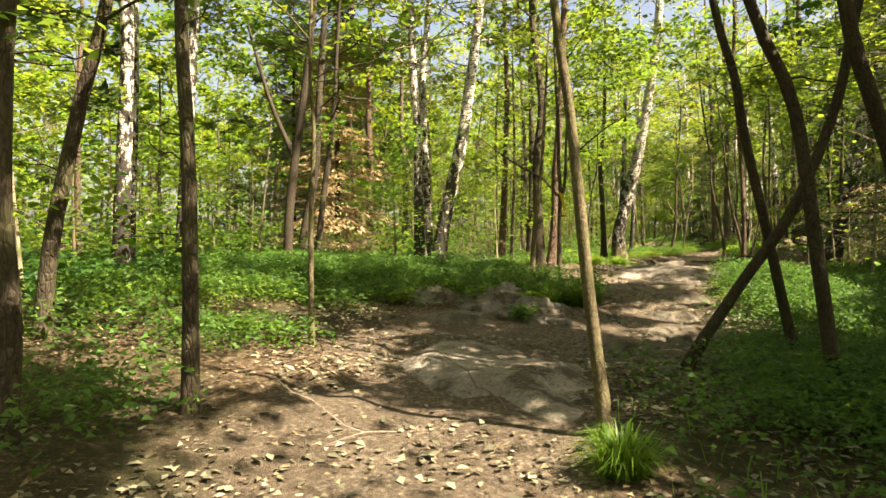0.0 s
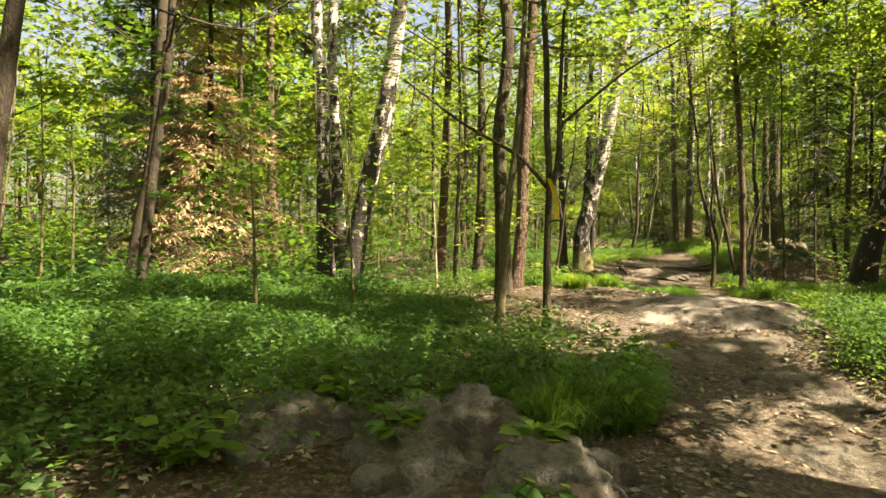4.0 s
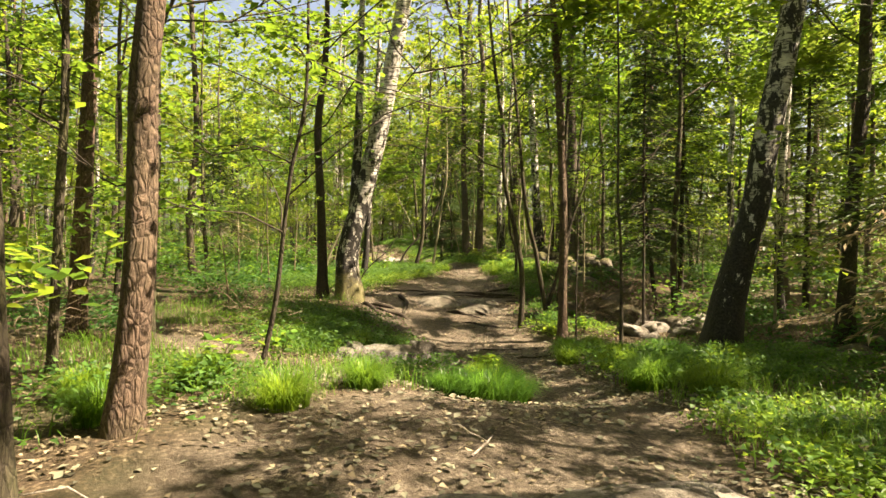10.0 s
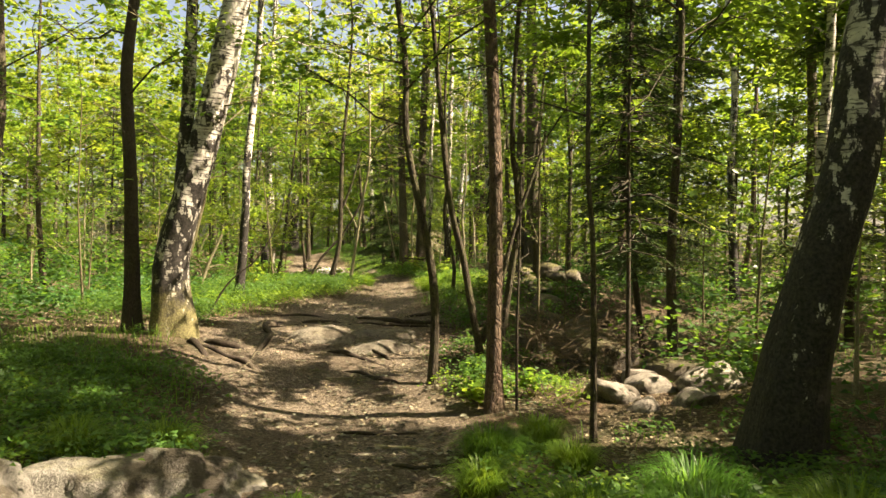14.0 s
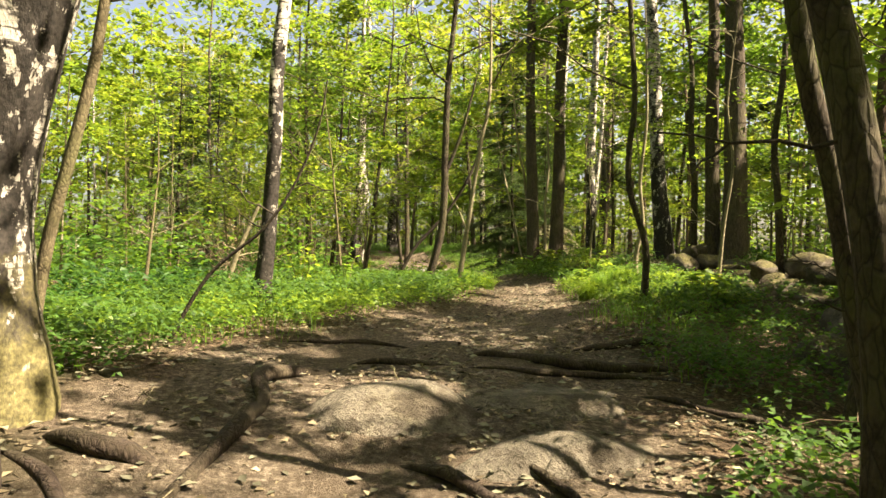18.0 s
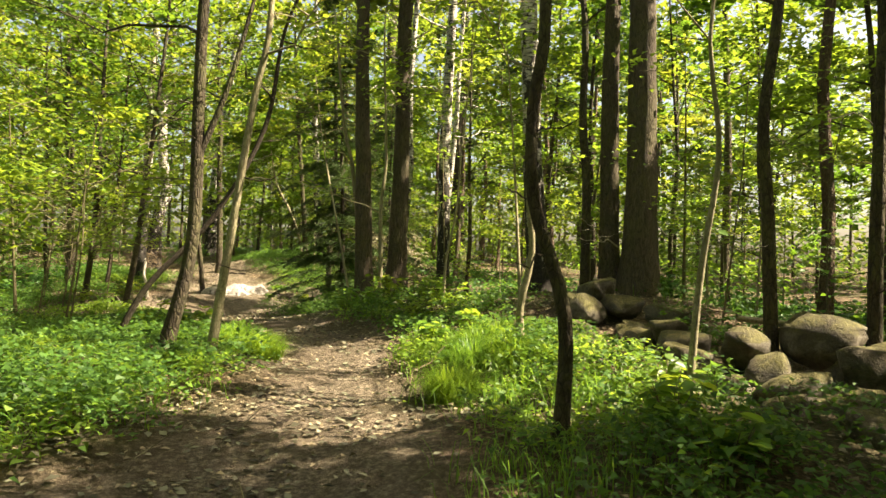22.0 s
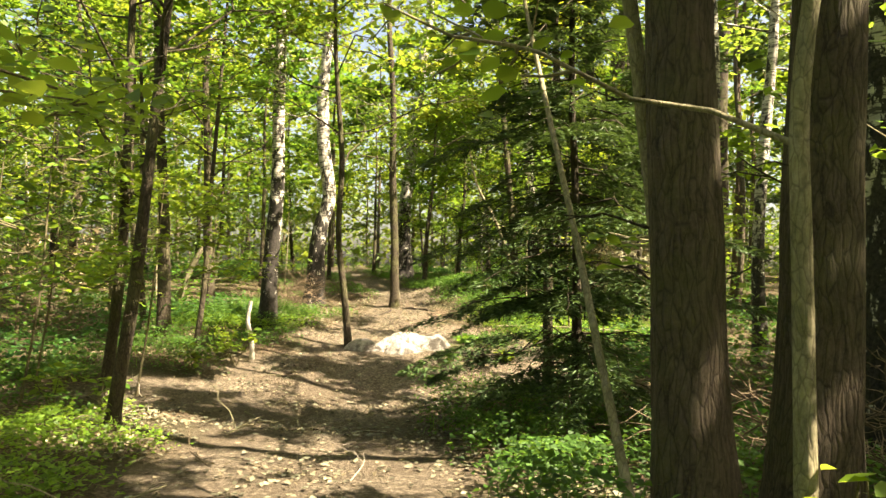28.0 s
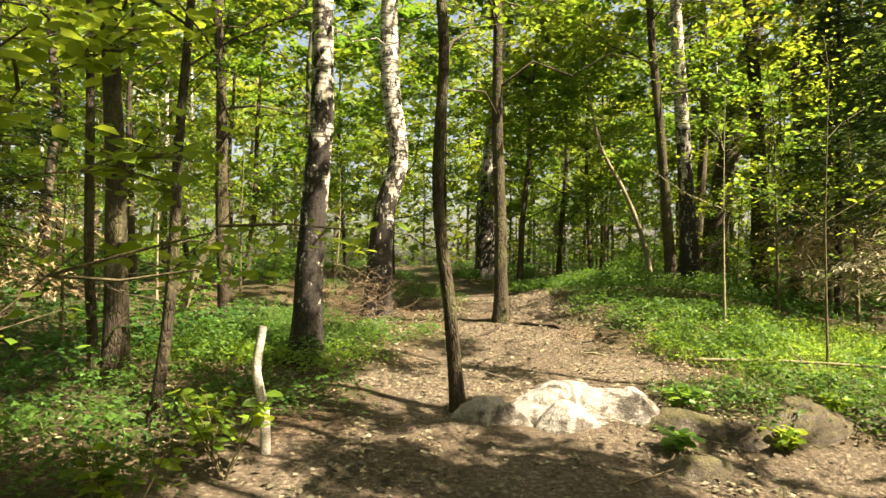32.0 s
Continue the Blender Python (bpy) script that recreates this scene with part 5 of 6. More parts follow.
for x, y, s in [(19.8, 41.2, 0.6), (20.5, 40.6, 0.5), (19.4, 40.2, 0.4), (21.3, 41.6, 0.5), (18.3, 40.2, 0.35)]:
    rock(x, y, s, s * 0.7, s * 0.6, x * 50, ROCK_MOSSY, MOSSY, 0.3, "boulder")
FORK = "sunlit pale rock at the fork of the trail"
for x, y, sx, sy, top, tu in [(16.05, 50.3, 0.62, 0.42, 0.27, 20), (16.65, 50.15, 0.58, 0.4, 0.25, -30), (15.35, 49.95, 0.42, 0.25, 0.22, -30), (16.1, 49.75, 0.4, 0.22, 0.2, 5)]:
    outcrop(x, y, sx, sy, top, tu, ROCK_WHITE, FORK, "rocks at the fork of the trail", 0.25, "rock")
# rock humps added in place of the dark earth bank
for x, y, sx, sy, top, tu in [(17.5, 49.6, 0.7, 0.4, 0.22, -20), (18.4, 49.6, 0.8, 0.45, 0.24, 10), (19.5, 49.7, 0.8, 0.45, 0.24, 0), (17.0, 48.9, 0.4, 0.25, 0.14, 15)]:
    outcrop(x, y, sx, sy, top, tu, ROCK_MOSSY, "low mossy hump of a dark earth bank", "boulders in the earth bank", 0.5, "boulder")


# ---- roots and fallen wood ----
def root_piece(pts, r):
    p0 = pts[0]
    z0 = floor_at(*p0)
    line = smooth_line([(x - p0[0], y - p0[1], 0) for x, y in pts], 0.07)
    n = len(line)
    line[:, 0] += 0.10 * (lump(line[:, 0] + p0[0], line[:, 1] + p0[1], 0.4, 51) - 0.5)
    line[:, 1] += 0.14 * (lump(line[:, 0] + p0[0], line[:, 1] + p0[1], 0.35, 52) - 0.5)
    hgt = np.array([floor_at(p0[0] + a, p0[1] + b) for a, b, _ in line]) - z0
    ends = np.clip(np.minimum(np.arange(n), np.arange(n)[::-1]) / (0.3 * n), 0, 1) ** 0.6
    thick = r * 0.55 * (0.35 + 0.65 * ends) * (0.8 + 0.45 * lump(line[:, 0], line[:, 1], 0.3, 53))
    line[:, 2] = hgt + thick * 0.8 * ends - 1.3 * r * (1 - ends) + r * 0.25 * np.sin(np.arange(n) * 0.5)
    v, q = tube(line, thick, 9, 0.10)
    ob = tagged(part("tree_root", raw_mesh("tree_root", v, quads=q, smooth=True), ROOT), "bare brown tree root lying across the trail", "root", "roots across the trail")
    ob.location = (p0[0], p0[1], z0)


for pts, r in [([(8.15, 26.3), (8.29, 26.69), (8.66, 27.42), (8.8, 28.0), (8.89, 28.39), (9.45, 28.9), (9.9, 29.0)], 0.092), ([(10.6, 29.2), (10.88, 29.29), (11.42, 28.96), (11.9, 28.85)], 0.09),
               ([(11.3, 29.05), (11.53, 28.97), (12.02, 28.7), (12.5, 28.6)], 0.085), ([(10.4, 28.85), (10.73, 28.74), (11.4, 28.6), (12.03, 28.45), (12.7, 28.4)], 0.05), ([(11.8, 29.6), (12.08, 29.64), (12.78, 29.58), (13.2, 29.5)], 0.07),
               ([(9.45, 27.15), (9.65, 26.99), (9.85, 26.75), (10.0, 26.39), (10.15, 26.1)], 0.07), ([(10.1, 27.0), (10.22, 26.89), (10.39, 26.43), (10.5, 26.2)], 0.06), ([(9.5, 29.2), (9.78, 29.15), (10.13, 28.93), (10.5, 28.95)], 0.05),
               ([(9.5, 26.2), (9.7, 25.8), (9.85, 25.4), (10.1, 25.0)], 0.06), ([(7.5, 27.3), (8.0, 26.6), (8.3, 26.0)], 0.08), ([(7.6, 27.5), (7.95, 27.2), (8.35, 27.05)], 0.11), ([(7.4, 27.4), (7.6, 26.9), (7.65, 26.4)], 0.11),
               ([(9.0, 30.2), (9.8, 30.3), (10.4, 30.0)], 0.04), ([(8.6, 23.9), (9.2, 23.4), (9.6, 23.1)], 0.04), ([(16.7, 55.5), (17.2, 54.9), (17.5, 54.3)], 0.06),
               ([(16.5, 55.5), (16.3, 54.8), (15.8, 54.4)], 0.05), ([(11.6, 28.1), (12.0, 27.6), (12.6, 27.1)], 0.05), ([(8.7, 22.4), (8.9, 21.9), (9.4, 21.7)], 0.035), ([(3.7, 10.3), (4.2, 10.5), (4.7, 10.4)], 0.04)]:
    root_piece(pts, r)

PALE_STICK = "weathered pale stick lying on the forest floor"
for pts, r in [([(12.9, 41.2, 0.02), (13.1, 41.7, 0.05), (13.3, 42.1, 0.03)], 0.018), ([(1.1, 13.6, 0.03), (1.7, 14.3, 0.12), (2.2, 14.7, 0.25)], 0.015), ([(0.9, 14.2, 0.05), (1.6, 14.4, 0.2), (2.3, 14.2, 0.3)], 0.012),
               ([(1.3, 15.1, 0.05), (1.9, 14.6, 0.25), (2.4, 14.3, 0.15)], 0.014), ([(9.9, 31.5, 0.02), (10.3, 31.8, 0.05)], 0.014),
               ([(13.5, 44.0, 0.03), (13.8, 44.5, 0.1)], 0.012), 
               ([(17.3, 32.6, 0.4), (18.1, 32.0, 0.3), (18.7, 31.3, 0.05)], 0.035), ([(17.5, 44.7, 0.1), (18.4, 45.4, 0.3), (19.5, 46.0, 0.2)], 0.02), ([(8.9, 23.0, 0.02), (9.3, 22.6, 0.05), (9.7, 22.4, 0.03)], 0.025),
               ([(18.6, 52.2, 0.1), (19.8, 51.6, 0.15), (21.3, 51.2, 0.1)], 0.03)]:
    stick("fallen_branch", pts, r, BARK_PALE, PALE_STICK, twigs=2)
debris = np.random.default_rng(12)
for box, count in [((11.5, 16.5, 44.5, 49.0), 16), ((13.2, 15.6, 40.0, 44.5), 7), ((15.8, 20.0, 49.0, 54.0), 12), ((7.5, 11.0, 23.0, 29.5), 9), ((11.0, 14.5, 30.0, 35.0), 8), ((-1.5, 3.5, 4.0, 10.0), 9), ((2.5, 5.5, 11.0, 17.0), 6), ((5.0, 9.0, 18.0, 22.5), 7)]:
    for _ in range(count):
        x, y, a, l = debris.uniform(box[0], box[1]), debris.uniform(box[2], box[3]), debris.uniform(0, 6.28), debris.uniform(0.12, 0.4)
        c, d = l * math.cos(a), l * math.sin(a)
        stick("fallen_twig", [(x, y, 0.0), (x + c, y + d, 0.035), (x + 2 * c - 0.3 * d, y + 2 * d + 0.3 * c, 0.015)], debris.uniform(0.005, 0.013), [TWIG, BARK_DEAD, BARK_PALE][int(debris.integers(3))], "small dry twig fallen on the trail", "twig", twigs=1)
stick("broken_birch", [(13.32, 49.0, -0.1), (13.30, 49.03, 0.35), (13.22, 49.1, 0.62), (13.26, 49.12, 1.0)], 0.042, BARK_WHITE, "broken white birch stem leaning among plants", "stump", ends=0.85, twigs=0)
stick("leaning_log", [(8.42, 35.13, 0.0), (8.65, 35.05, 0.75), (8.95, 34.95, 1.5)], 0.05, BARK_PALE, "pale split log leaning behind a birch", "log", ends=0.6, twigs=2)
stick("leaning_log", [(10.5, 57.2, 0.0), (10.8, 57.1, 0.9), (11.2, 57.0, 1.7)], 0.09, BARK_PALE, "pale barkless log propped at a slant", "log", ends=0.7)

# yellow strap in the fork of the tree
strap_root = tagged(new("yellow_strap"), "yellow webbing strap with a dark end hung in a tree", "strap")
strap_root.location = (2.27, 13.11, floor_at(2.27, 13.11))
RIGHT = np.array([0.936, -0.35, 0])
bm = bmesh.new()
sl = smooth_line([(0.03, 0, 1.70), (0.06, 0, 1.63), (0.10, 0, 1.50), (0.115, 0, 1.42), (0.115, 0, 1.24)], 0.02)
rows_v = []
for a, b, c in sl:
    p = RIGHT * a + np.array([-0.05, -0.11, c])
    rows_v.append([bm.verts.new(p + RIGHT * o + np.array([-0.35, -0.936, 0]) * d) for o, d in ((-0.021, 0), (0.021, 0.003), (0.021, 0.007), (-0.021, 0.004))])
for a, b in zip(rows_v, rows_v[1:]):
    for k in range(4):
        bm.faces.new((a[k], a[(k + 1) % 4], b[(k + 1) % 4], b[k]))
me = bpy.data.meshes.new("webbing")
bm.to_mesh(me)
bm.free()
part("webbing", me, plain("strap_yellow", (0.72, 0.46, 0.02), 0.6), strap_root)
v, q = tube(np.array([RIGHT * t + np.array([-0.06, -0.12, 1.225 + 0.12 * t]) for t in (0.055, 0.075, 0.115, 0.165, 0.175)]), [0.004, 0.013, 0.014, 0.013, 0.004], 8)
part("end_bar", raw_mesh("end_bar", v, quads=q), plain("strap_dark", (0.05, 0.03, 0.015), 0.6), strap_root, "dark wooden end bar")

# ---- ground plants ----
BILBERRIES = [(-3, 11.5, 2.6), (-1, 14, 2.2), (-4.5, 15.5, 2.6), (-0.2, 12, 1.2), (0.2, 14.6, 1.2), (-1, 17, 2), (7.0, 11.5, 2.0), (6.2, 8.8, 1.8), (8.5, 13.5, 1.6), (2.9, 4.2, 0.9), (4.2, 5.8, 1.5), (1.25, 4.15, 0.4),
              (-3.4, 8.2, 1.6), (1.7, 10.4, 0.8), (-6.5, 11, 3), (10.2, 33.6, 1.5), (8.2, 34, 2), (12.0, 36.6, 1.0), (6.4, 31.4, 1.8), (15.3, 36.1, 0.6), (15.0, 37.4, 0.7),
              (19, 53.6, 1.3), (12.9, 52.9, 0.9), (11.3, 54, 1.6), (20.5, 60, 3.5), (10.7, 24.2, 0.5), (16.5, 30.0, 0.8), (5.9, 25.4, 0.9), (6.0, 24.0, 0.8), (10, 47, 1.5), (18, 57.5, 1.6), (12.1, 39.5, 0.9), (15.3, 40.3, 0.6), (0.9, 10.6, 0.9), (-0.4, 10.6, 0.8), (6.4, 23.4, 0.9), (17.8, 50.4, 0.5), (19.2, 50.3, 0.6)]
GRASSES = [(7.7, 15.6, 0.8), (8.9, 19.2, 0.8), (4.3, 18.4, 0.9), (8.6, 17.4, 1.1), (9.6, 18.4, 0.8), (2.6, 20.6, 1.0), (5.0, 26, 1.8), (8.0, 31.7, 1.4), (9.8, 33.0, 1.0), (11.6, 34.1, 0.6), (13.4, 30.8, 0.7), (14.3, 32.4, 0.8), (15.1, 34.3, 0.9), (14.6, 34.8, 0.5), (15.0, 31.8, 0.7), (15.6, 33.6, 0.6), (5.2, 20.4, 0.5), (5.0, 21.9, 0.5), (12.7, 36.4, 0.6), (19.0, 52.0, 1.2), (21.5, 52.2, 1.4), (6.9, 33, 1.2)]
TUFTS = [(6.25, 18.35, 0.45), (6.55, 18.75, 0.36), (5.85, 18.6, 0.28), (1.5, 9.95, 0.34), (1.95, 10.15, 0.36), (1.75, 10.6, 0.3), (2.3, 10.7, 0.34), (1.25, 10.3, 0.24), (7.2, 19.9, 0.24), (7.9, 17.8, 0.34), (8.5, 18.4, 0.34), (8.9, 19.6, 0.36), (9.4, 19.2, 0.4), (10.1, 18.9, 0.36), (10.7, 19.2, 0.3), (9.9, 19.8, 0.34), (5.3, 23.2, 0.3), (9.5, 21.75, 0.3), (15.0, 34.0, 0.34), (15.5, 34.4, 0.34), (14.7, 33.6, 0.28), (3.85, 17.3, 0.22), (4.7, 17.9, 0.2), (7.5, 20.8, 0.25), (9.65, 21.8, 0.2), (12.95, 36.0, 0.3), (8.2, 17.2, 0.3), (6.9, 18.9, 0.2), (14.05, 32.9, 0.25), (0.95, 3.55, 0.16), (7.0, 20.2, 0.16), (10.0, 21.2, 0.2), (6.2, 23.0, 0.3), (6.9, 22.9, 0.25), (2.6, 17.4, 0.25), (3.3, 18.6, 0.3), (2.4, 18.3, 0.25), (9.0, 21.0, 0.2), (10.2, 22.0, 0.25), (13.1, 35.4, 0.25), (15.0, 33.4, 0.3)]
CLEAR = [(16.3, 31.6, 0.75), (16.8, 30.8, 0.75), (16.6, 33.3, 0.5), (17.2, 34.5, 0.6), (16.9, 32.3, 0.5), (-1.9, 7.6, 0.7), (-1.2, 7.4, 0.6), (-2.6, 7.0, 0.4), (12.6, 22.9, 0.9), (13.6, 23.4, 0.8), (14.6, 26.6, 1.4), (16.0, 26.4, 1.0), (20.0, 41.0, 0.9), (6.4, 21.6, 0.6), (17.6, 53.2, 0.8), (18.2, 51.8, 0.7), (13.6, 47.6, 0.8), (14.2, 50.9, 0.8)]
N = 120000
px, py = rng.uniform(-20, 34, N), rng.uniform(-1, 78, N)
mid_d, _ = off_trail(px, py)
tm = trail_mask(px, py)
want = np.maximum(spot(px, py, BILBERRIES) * (0.65 + 0.6 * lump(px, py, 0.9, 11)), 0.5 * np.clip(lump(px, py, 1.4, 12) * 2.6 - 0.95, 0, 1))
want = want * (1 - spot(px, py, CLEAR)) * np.clip(1 - 2.2 * tm, 0, 1) * np.clip((mid_d - 0.3) / 1.2, 0.25, 1)
keep = rng.uniform(0, 1, N) < want * np.where(mid_d < 4.5, 0.95, np.where(mid_d < 9, 0.55, 0.33))
bx, by, bd = px[keep], py[keep], mid_d[keep]
bz = height(bx, by)


def cushion(name, sel, per, spread, tall, size, mat=BILBERRY, label="low green bilberry shrubs covering the forest floor", category="shrubs"):
    """Leafy dwarf shrubs at the chosen places."""
    k = int(sel.sum())
    cx, cy, cz = (np.repeat(a[sel], per) for a in (bx, by, bz))
    u = rng.normal(0, 1, (k * per, 2)) * spread
    hh = np.repeat(tall * (0.35 + 0.9 * lump(bx[sel], by[sel], 1.1, 13)), per)
    zz = cz + hh * np.sqrt(rng.uniform(0.02, 1, k * per)) * np.clip(1.15 - (np.hypot(u[:, 0], u[:, 1]) / (2.6 * spread)) ** 2, 0.1, 1)
    P = np.stack([cx + u[:, 0], cy + u[:, 1], zz], -1)
    return tagged(part(name, leaf_mesh(name, P, size, 0.55, 0.33, tri=True), mat), label, category, kind="stuff")


cushion("bilberry_shrubs", bd < 4.5, 62, 0.14, 0.38, 0.060)
cushion("bilberry_shrubs", (bd >= 4.5) & (bd < 9), 28, 0.22, 0.42, 0.10)
cushion("bilberry_shrubs", bd >= 9, 14, 0.35, 0.45, 0.19)


# the bilberry bank is closed and knee-deep
HILL = [(-2.6, 12.0, 1.6), (-0.9, 13.2, 1.5), (-3.6, 14.6, 1.8), (-0.2, 12.2, 0.9), (0.3, 14.2, 0.9), (-1.4, 15.2, 1.4), (0.6, 13.2, 0.6), (-0.9, 11.2, 0.8), (-2.2, 10.6, 0.9), (6.0, 11.4, 1.2), (5.8, 9.6, 1.1), (4.3, 6.2, 1.0), (3.0, 4.4, 0.7)]
hx, hy = rng.uniform(-6, 8, 16000), rng.uniform(3, 18, 16000)
keep = rng.uniform(0, 1, len(hx)) < spot(hx, hy, HILL) * np.clip(1 - 2.0 * trail_mask(hx, hy), 0, 1)
bx, by, bd = hx[keep], hy[keep], np.zeros(int(keep.sum()))
bz = height(bx, by)
cushion("bilberry_shrubs", bd < 1, 60, 0.13, 0.5, 0.046)
HERBS = [(12.3, 42.0, 0.7), (11.7, 43.4, 0.8), (12.7, 40.6, 0.5), (11.4, 41.2, 0.9), (12.3, 38.8, 0.7), (9.2, 32.4, 1.5), (10.6, 32.4, 1.0), (7.6, 32.0, 1.5), (11.3, 34.2, 0.9), (10.2, 34.6, 1.6), (8.4, 35.2, 1.8), (12.2, 37.4, 0.9), (14.8, 34.6, 0.6), (15.4, 34.4, 0.8), (14.9, 32.6, 0.8), (15.6, 33.0, 0.7), (14.5, 31.2, 0.6), (12.4, 34.9, 0.5), (12.8, 35.6, 0.4),
         (10.6, 24.3, 0.5), (11.3, 23.6, 0.5), (7.4, 15.2, 0.9), (8.2, 16.2, 0.8), (5.6, 10.8, 1.1), (5.4, 12.2, 0.9), (6.6, 13.4, 0.9), (-2.6, 7.6, 0.9), (-3.4, 8.6, 1.2), (21.0, 53.2, 1.5), (19.4, 52.8, 1.2), (13.9, 51.4, 0.7), (12.9, 52.2, 0.8), (12.2, 53.4, 1.0), (15.9, 37.0, 0.6), (15.3, 38.2, 0.6), (9.2, 20.4, 0.6), (8.9, 18.9, 0.7), (6.0, 23.5, 0.7), (5.2, 24.4, 0.8)]
hx, hy = rng.uniform(-6, 24, 60000), rng.uniform(3, 60, 60000)
keep = rng.uniform(0, 1, len(hx)) < 0.75 * spot(hx, hy, HERBS) * (1 - spot(hx, hy, CLEAR)) * np.clip(1 - 1.8 * trail_mask(hx, hy), 0, 1) * (0.35 + 0.9 * lump(hx, hy, 0.7, 18))
bx, by, bd = hx[keep], hy[keep], np.zeros(int(keep.sum()))
bz = height(bx, by)
cushion("herbs", bd < 1, 46, 0.13, 0.24, 0.06, HERB, "bright green herbs and young shoots on the forest floor", "herbs")


def blades(name, X, Y, length, label, heart=None):
    """Bent grass blades; round a heart they lean outwards and are longest at the middle."""
    n = len(X)
    base = np.stack([X, Y, height(X, Y) - 0.05 * trail_mask(X, Y) - 0.03], -1)
    yaw = rng.uniform(0, 6.28, n)
    reach = np.ones(n)
    if heart:
        away = np.hypot(X - heart[0], Y - heart[1]) / heart[2]
        yaw = np.arctan2(Y - heart[1], X - heart[0]) + rng.normal(0, 0.7, n)
        reach = 1.12 - 0.45 * away
    out = np.stack([np.cos(yaw), np.sin(yaw), np.zeros(n)], -1)
    side = np.stack([-np.sin(yaw), np.cos(yaw), np.zeros(n)], -1)
    L = (length * reach * rng.uniform(0.5, 1.2, n))[:, None]
    bend = rng.uniform(0.35, 1.5, n)[:, None]
    w = rng.uniform(0.0022, 0.0048, n)[:, None]
    up = np.array([0, 0, 1.0])
    m1 = base + L * (0.45 * up + 0.12 * bend * out)
    m2 = base + L * ((0.85 - 0.12 * bend) * up + 0.36 * bend * out)
    tip = base + L * ((1 - 0.36 * bend) * up + 0.75 * bend * out)
    V = np.stack([base - w * side, base + w * side, m1 + w * side, m1 - w * side, m2 + 0.7 * w * side, m2 - 0.7 * w * side, tip], 1)
    o = np.arange(n)[:, None] * 7
    me = raw_mesh(name, V, tris=o + [5, 4, 6], quads=np.concatenate([o + [0, 1, 2, 3], o + [3, 2, 4, 5]]))
    return tagged(part(name, me, GRASS), label, "grass", kind="stuff")


for a, b, r in TUFTS:
    k = int(350 + 2600 * r)
    rr, aa = r * rng.uniform(0, 1, k) ** 0.8 * 0.75, rng.uniform(0, 6.28, k)
    blades("grass_tuft", a + rr * np.cos(aa) * rng.uniform(0.8, 1.2), b + rr * np.sin(aa), 0.22 + 0.55 * r, "dense tuft of long green grass beside the trail", (a, b, r))
N = 700000
px, py = rng.uniform(-12, 26, N), rng.uniform(2, 62, N)
w = np.maximum(spot(px, py, GRASSES), 0.10 * (lump(px, py, 1.0, 15) > 0.62)) * np.clip(1 - 1.6 * trail_mask(px, py), 0, 1) * (0.3 + lump(px, py, 0.5, 16)) * (1 - spot(px, py, CLEAR))
keep = rng.uniform(0, 1, N) < w
blades("meadow_grass", px[keep], py[keep], 0.3, "loose green grass among the trees")

# ---- leaf litter ----
N = 1000000
px, py = rng.uniform(-8, 24, N), rng.uniform(0.5, 60, N)
mid_d, edge_d = off_trail(px, py)
keep = (mid_d < 8) & (rng.uniform(0, 1, N) < np.clip(0.9 - 0.11 * mid_d, 0, 1) * np.clip(1.7 * lump(px, py, 0.8, 17) - 0.2, 0.05, 1) * (1 - 0.55 * trail_mask(px, py)))
px, py = px[keep], py[keep]
P = np.stack([px, py, height(px, py) - 0.05 * trail_mask(px, py) + 0.018], -1)
wide = (off_trail(px, py)[0] < 2.6) & (rng.uniform(0, 1, len(px)) < 0.4)
tagged(part("leaf_litter", leaf_mesh("leaf_litter", P[~wide], 0.05, 0.35, 0.32, tri=True), LITTER), "dry brown oak leaves strewn on the ground", "leaves", kind="stuff")
tagged(part("leaf_litter", leaf_mesh("leaf_litter", P[wide], 0.072, 0.22, 0.30), LITTER), "curled dry oak leaves strewn on the trail", "leaves", kind="stuff")


# ---- seedlings and small leafy plants ----
def seedling(x, y, tall, shoots=5, leaf=0.115, per=13):
    """A few thin shoots with broad leaves."""
    root = tagged(new("seedling"), "small leafy oak seedling with broad green leaves", "plant", "seedlings beside the trail")
    root.location = (x, y, floor_at(x, y))
    pos = []
    for _ in range(shoots):
        ln, lr = limb_shape(np.array([0, 0, -0.02]), rng.uniform(0, 6.28), tall * 0.45, 2.0, 0.006, 0.0)
        v, q = tube(ln, lr, 5)
        part("shoot", raw_mesh("shoot", v, quads=q, smooth=True), BARK_SAP, root)
        t = rng.uniform(0.4, 1.0, per)[:, None]
        pos.append(ln[0] + (ln[-1] - ln[0]) * t + rng.normal(0, 1, (per, 3)) * (0.06, 0.06, 0.03))
    tagged(part("leaves", leaf_mesh("leaves", np.vstack(pos), leaf, 0.4, 0.3, 0.1, fine=True), LEAF_YOUNG, root), kind="stuff")


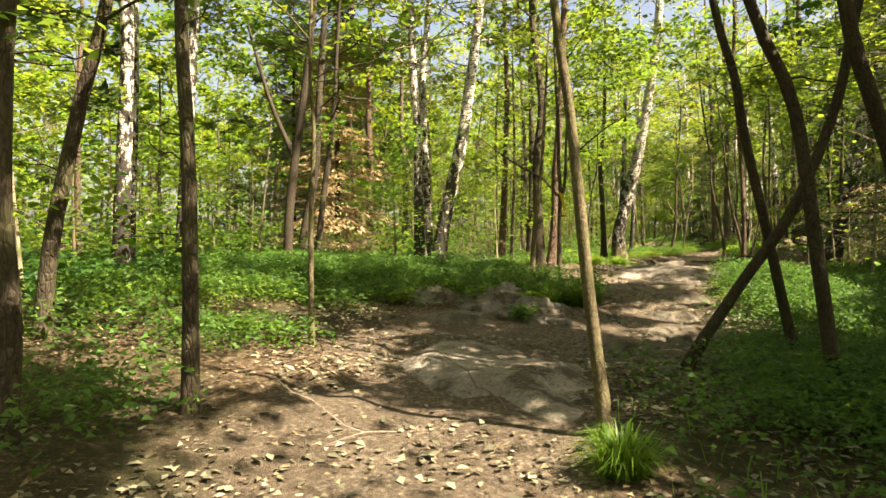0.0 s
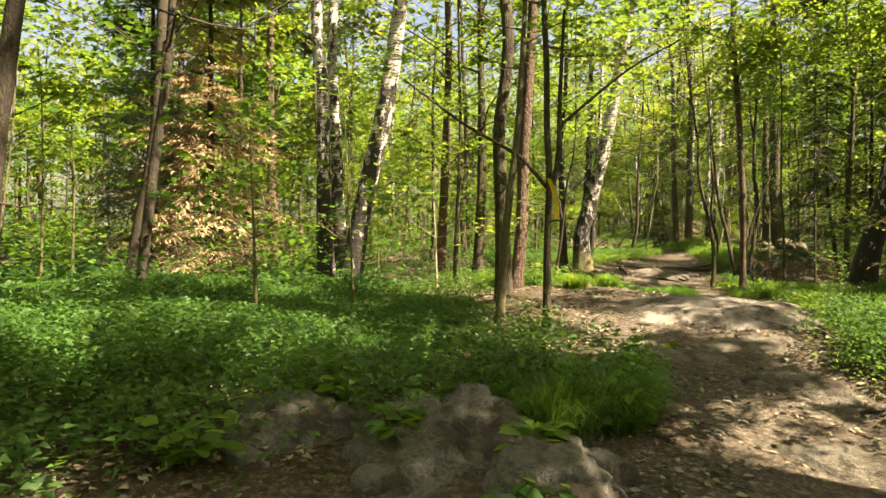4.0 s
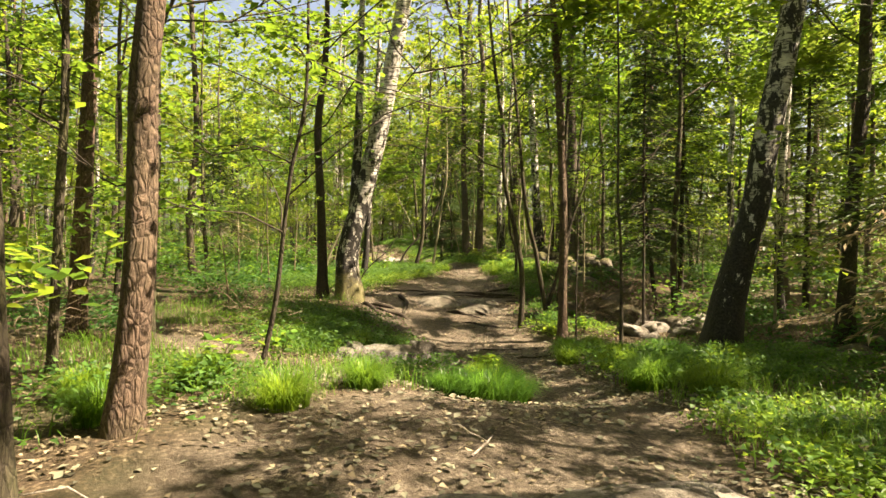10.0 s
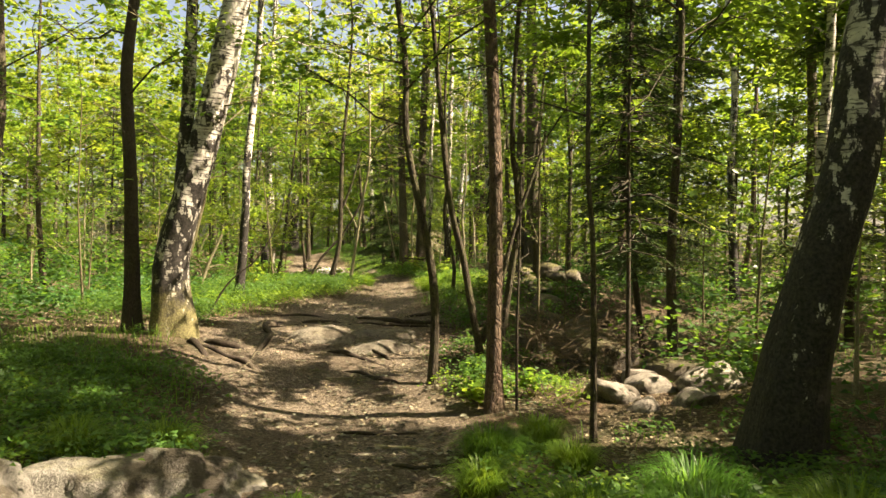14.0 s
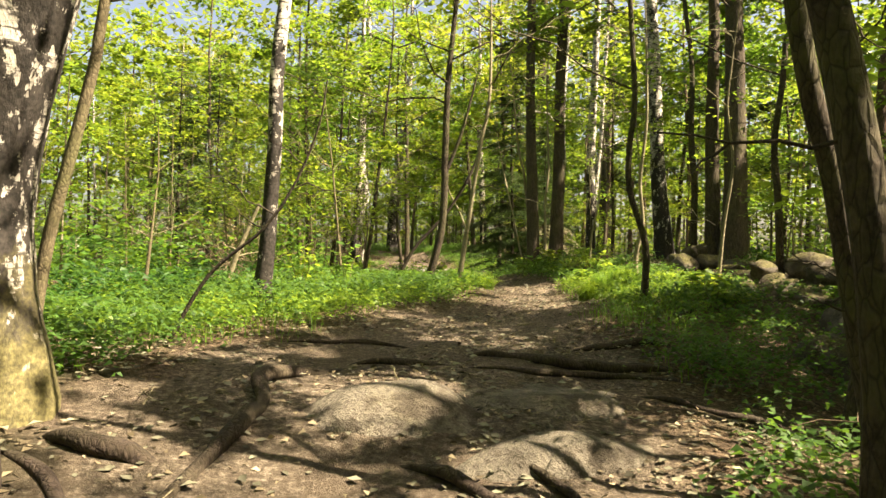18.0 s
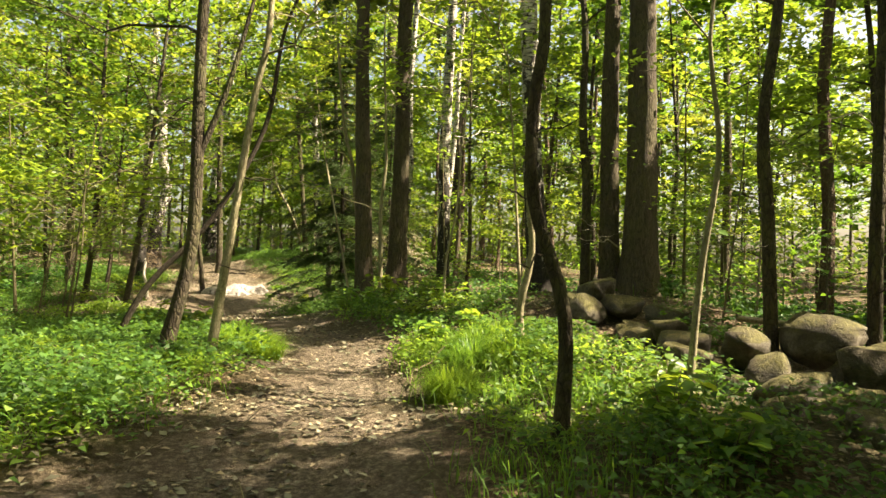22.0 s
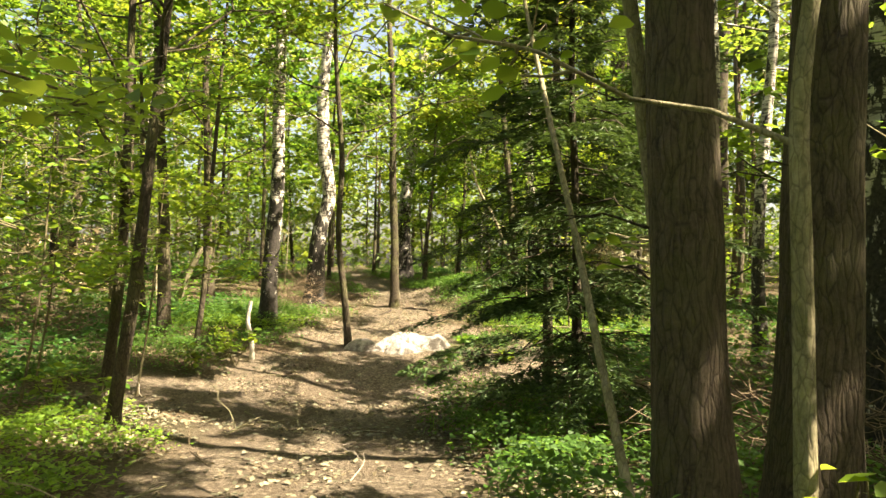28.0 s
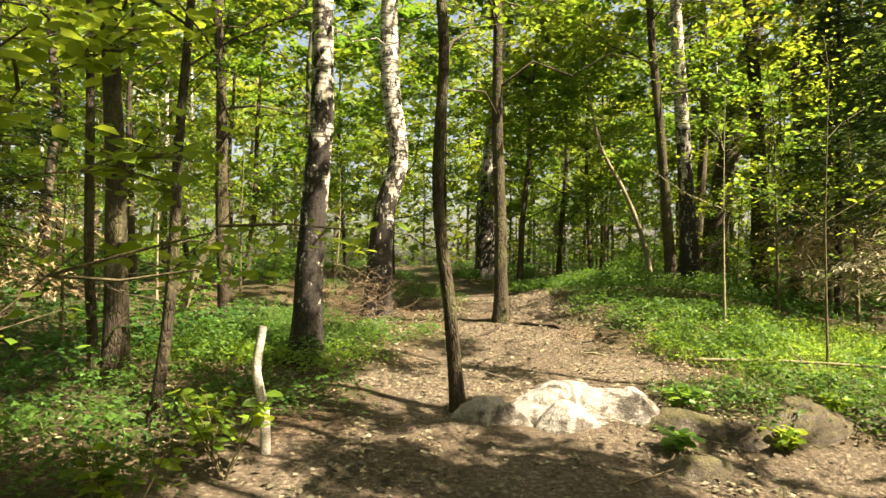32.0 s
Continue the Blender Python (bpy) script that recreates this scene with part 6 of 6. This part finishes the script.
for x, y, h in [(15.3, 37.6, 0.5), (15.7, 37.9, 0.6), (16.1, 37.3, 0.55), (16.4, 38.0, 0.5), (15.9, 38.4, 0.55), (15.2, 38.3, 0.45), (16.6, 37.4, 0.5), (16.1, 36.6, 0.5), (15.5, 36.4, 0.4), (14.6, 31.0, 0.4), (14.9, 31.3, 0.45),
                (14.4, 30.5, 0.35), (12.7, 47.6, 0.6), (13.1, 48.5, 0.7), (7.35, 20.75, 0.35), (2.2, 10.6, 0.4), (2.6, 11.1, 0.45), (1.9, 10.0, 0.35), (0.5, 9.4, 0.25), (1.3, 9.3, 0.25), (0.0, 10.1, 0.3), (-0.6, 9.2, 0.25), (1.05, 8.7, 0.2), (17.4, 50.1, 0.3), (18.0, 49.3, 0.25), (18.9, 49.9, 0.3), (16.9, 49.2, 0.2), (14.9, 34.9, 0.4), (15.6, 34.9, 0.45), (10.2, 33.6, 0.9), (9.6, 34.2, 0.8), (12.9, 48.9, 0.5), (4.2, 19.9, 0.6), (3.4, 18.4, 0.5),
                (12.0, 45.2, 0.5), (11.6, 44.8, 0.6), (12.2, 37.9, 0.6), (12.6, 37.0, 0.5), (10.9, 24.4, 0.35), (11.2, 23.7, 0.4), (10.4, 23.6, 0.3)]:
    seedling(x, y, h)
def twig_heap(x, y, tall, count, mat):
    """A tangle of thin dead twigs rising from one foot."""
    pieces = []
    for _ in range(count):
        start = np.array([rng.normal(0, 0.25), rng.normal(0, 0.25), rng.uniform(0, tall * 0.6)])
        ln, lr = limb_shape(start, rng.uniform(0, 6.28), rng.uniform(0.3, 0.9), rng.uniform(-0.3, 0.9), 0.006, -0.1)
        pieces.append(tube(ln, lr * 0.8, 4))
        l2, r2 = limb_shape(ln[3], rng.uniform(0, 6.28), rng.uniform(0.15, 0.45), rng.uniform(-0.3, 0.6), 0.004, 0.0)
        pieces.append(tube(l2, r2 * 0.7, 3))
    v, q = join(pieces)
    ob = tagged(part("brush_tangle", raw_mesh("brush_tangle", v, quads=q), mat), "tangle of thin dry brown twigs under the trees", "brushwood", kind="stuff")
    ob.location = (x, y, floor_at(x, y))


for x, y, h, k in [(12.1, 24.9, 1.3, 60), (12.8, 25.4, 1.5, 60), (13.5, 24.9, 1.2, 50), (14.2, 25.6, 1.5, 60), (13.9, 55.6, 1.2, 70), (14.0, 56.2, 1.5, 60), (-2.2, 19.6, 1.6, 70), (-3.6, 19.8, 1.8, 70), (-1.6, 20.6, 1.5, 60), (-4.6, 20.6, 2.0, 70), (4.6, 23.9, 0.9, 40),
                   (17.6, 39.9, 1.0, 50), (17.2, 40.6, 1.0, 50), (8.6, 35.6, 1.2, 50), (0.9, 19.6, 1.1, 50), (1.6, 20.4, 1.2, 50), (15.2, 24.6, 1.5, 60), (20.4, 44.6, 1.4, 60), (9.6, 50.4, 1.3, 60)]:
    twig_heap(x, y, h, k, TWIG)
stick("dead_twig", [(18.6, 35.7, 0.75), (18.2, 35.5, 0.85), (17.9, 35.3, 0.80), (17.6, 35.2, 1.05)], 0.014, BARK_DEAD, "bleached forked dead twig at the foot of a tree", twigs=5)
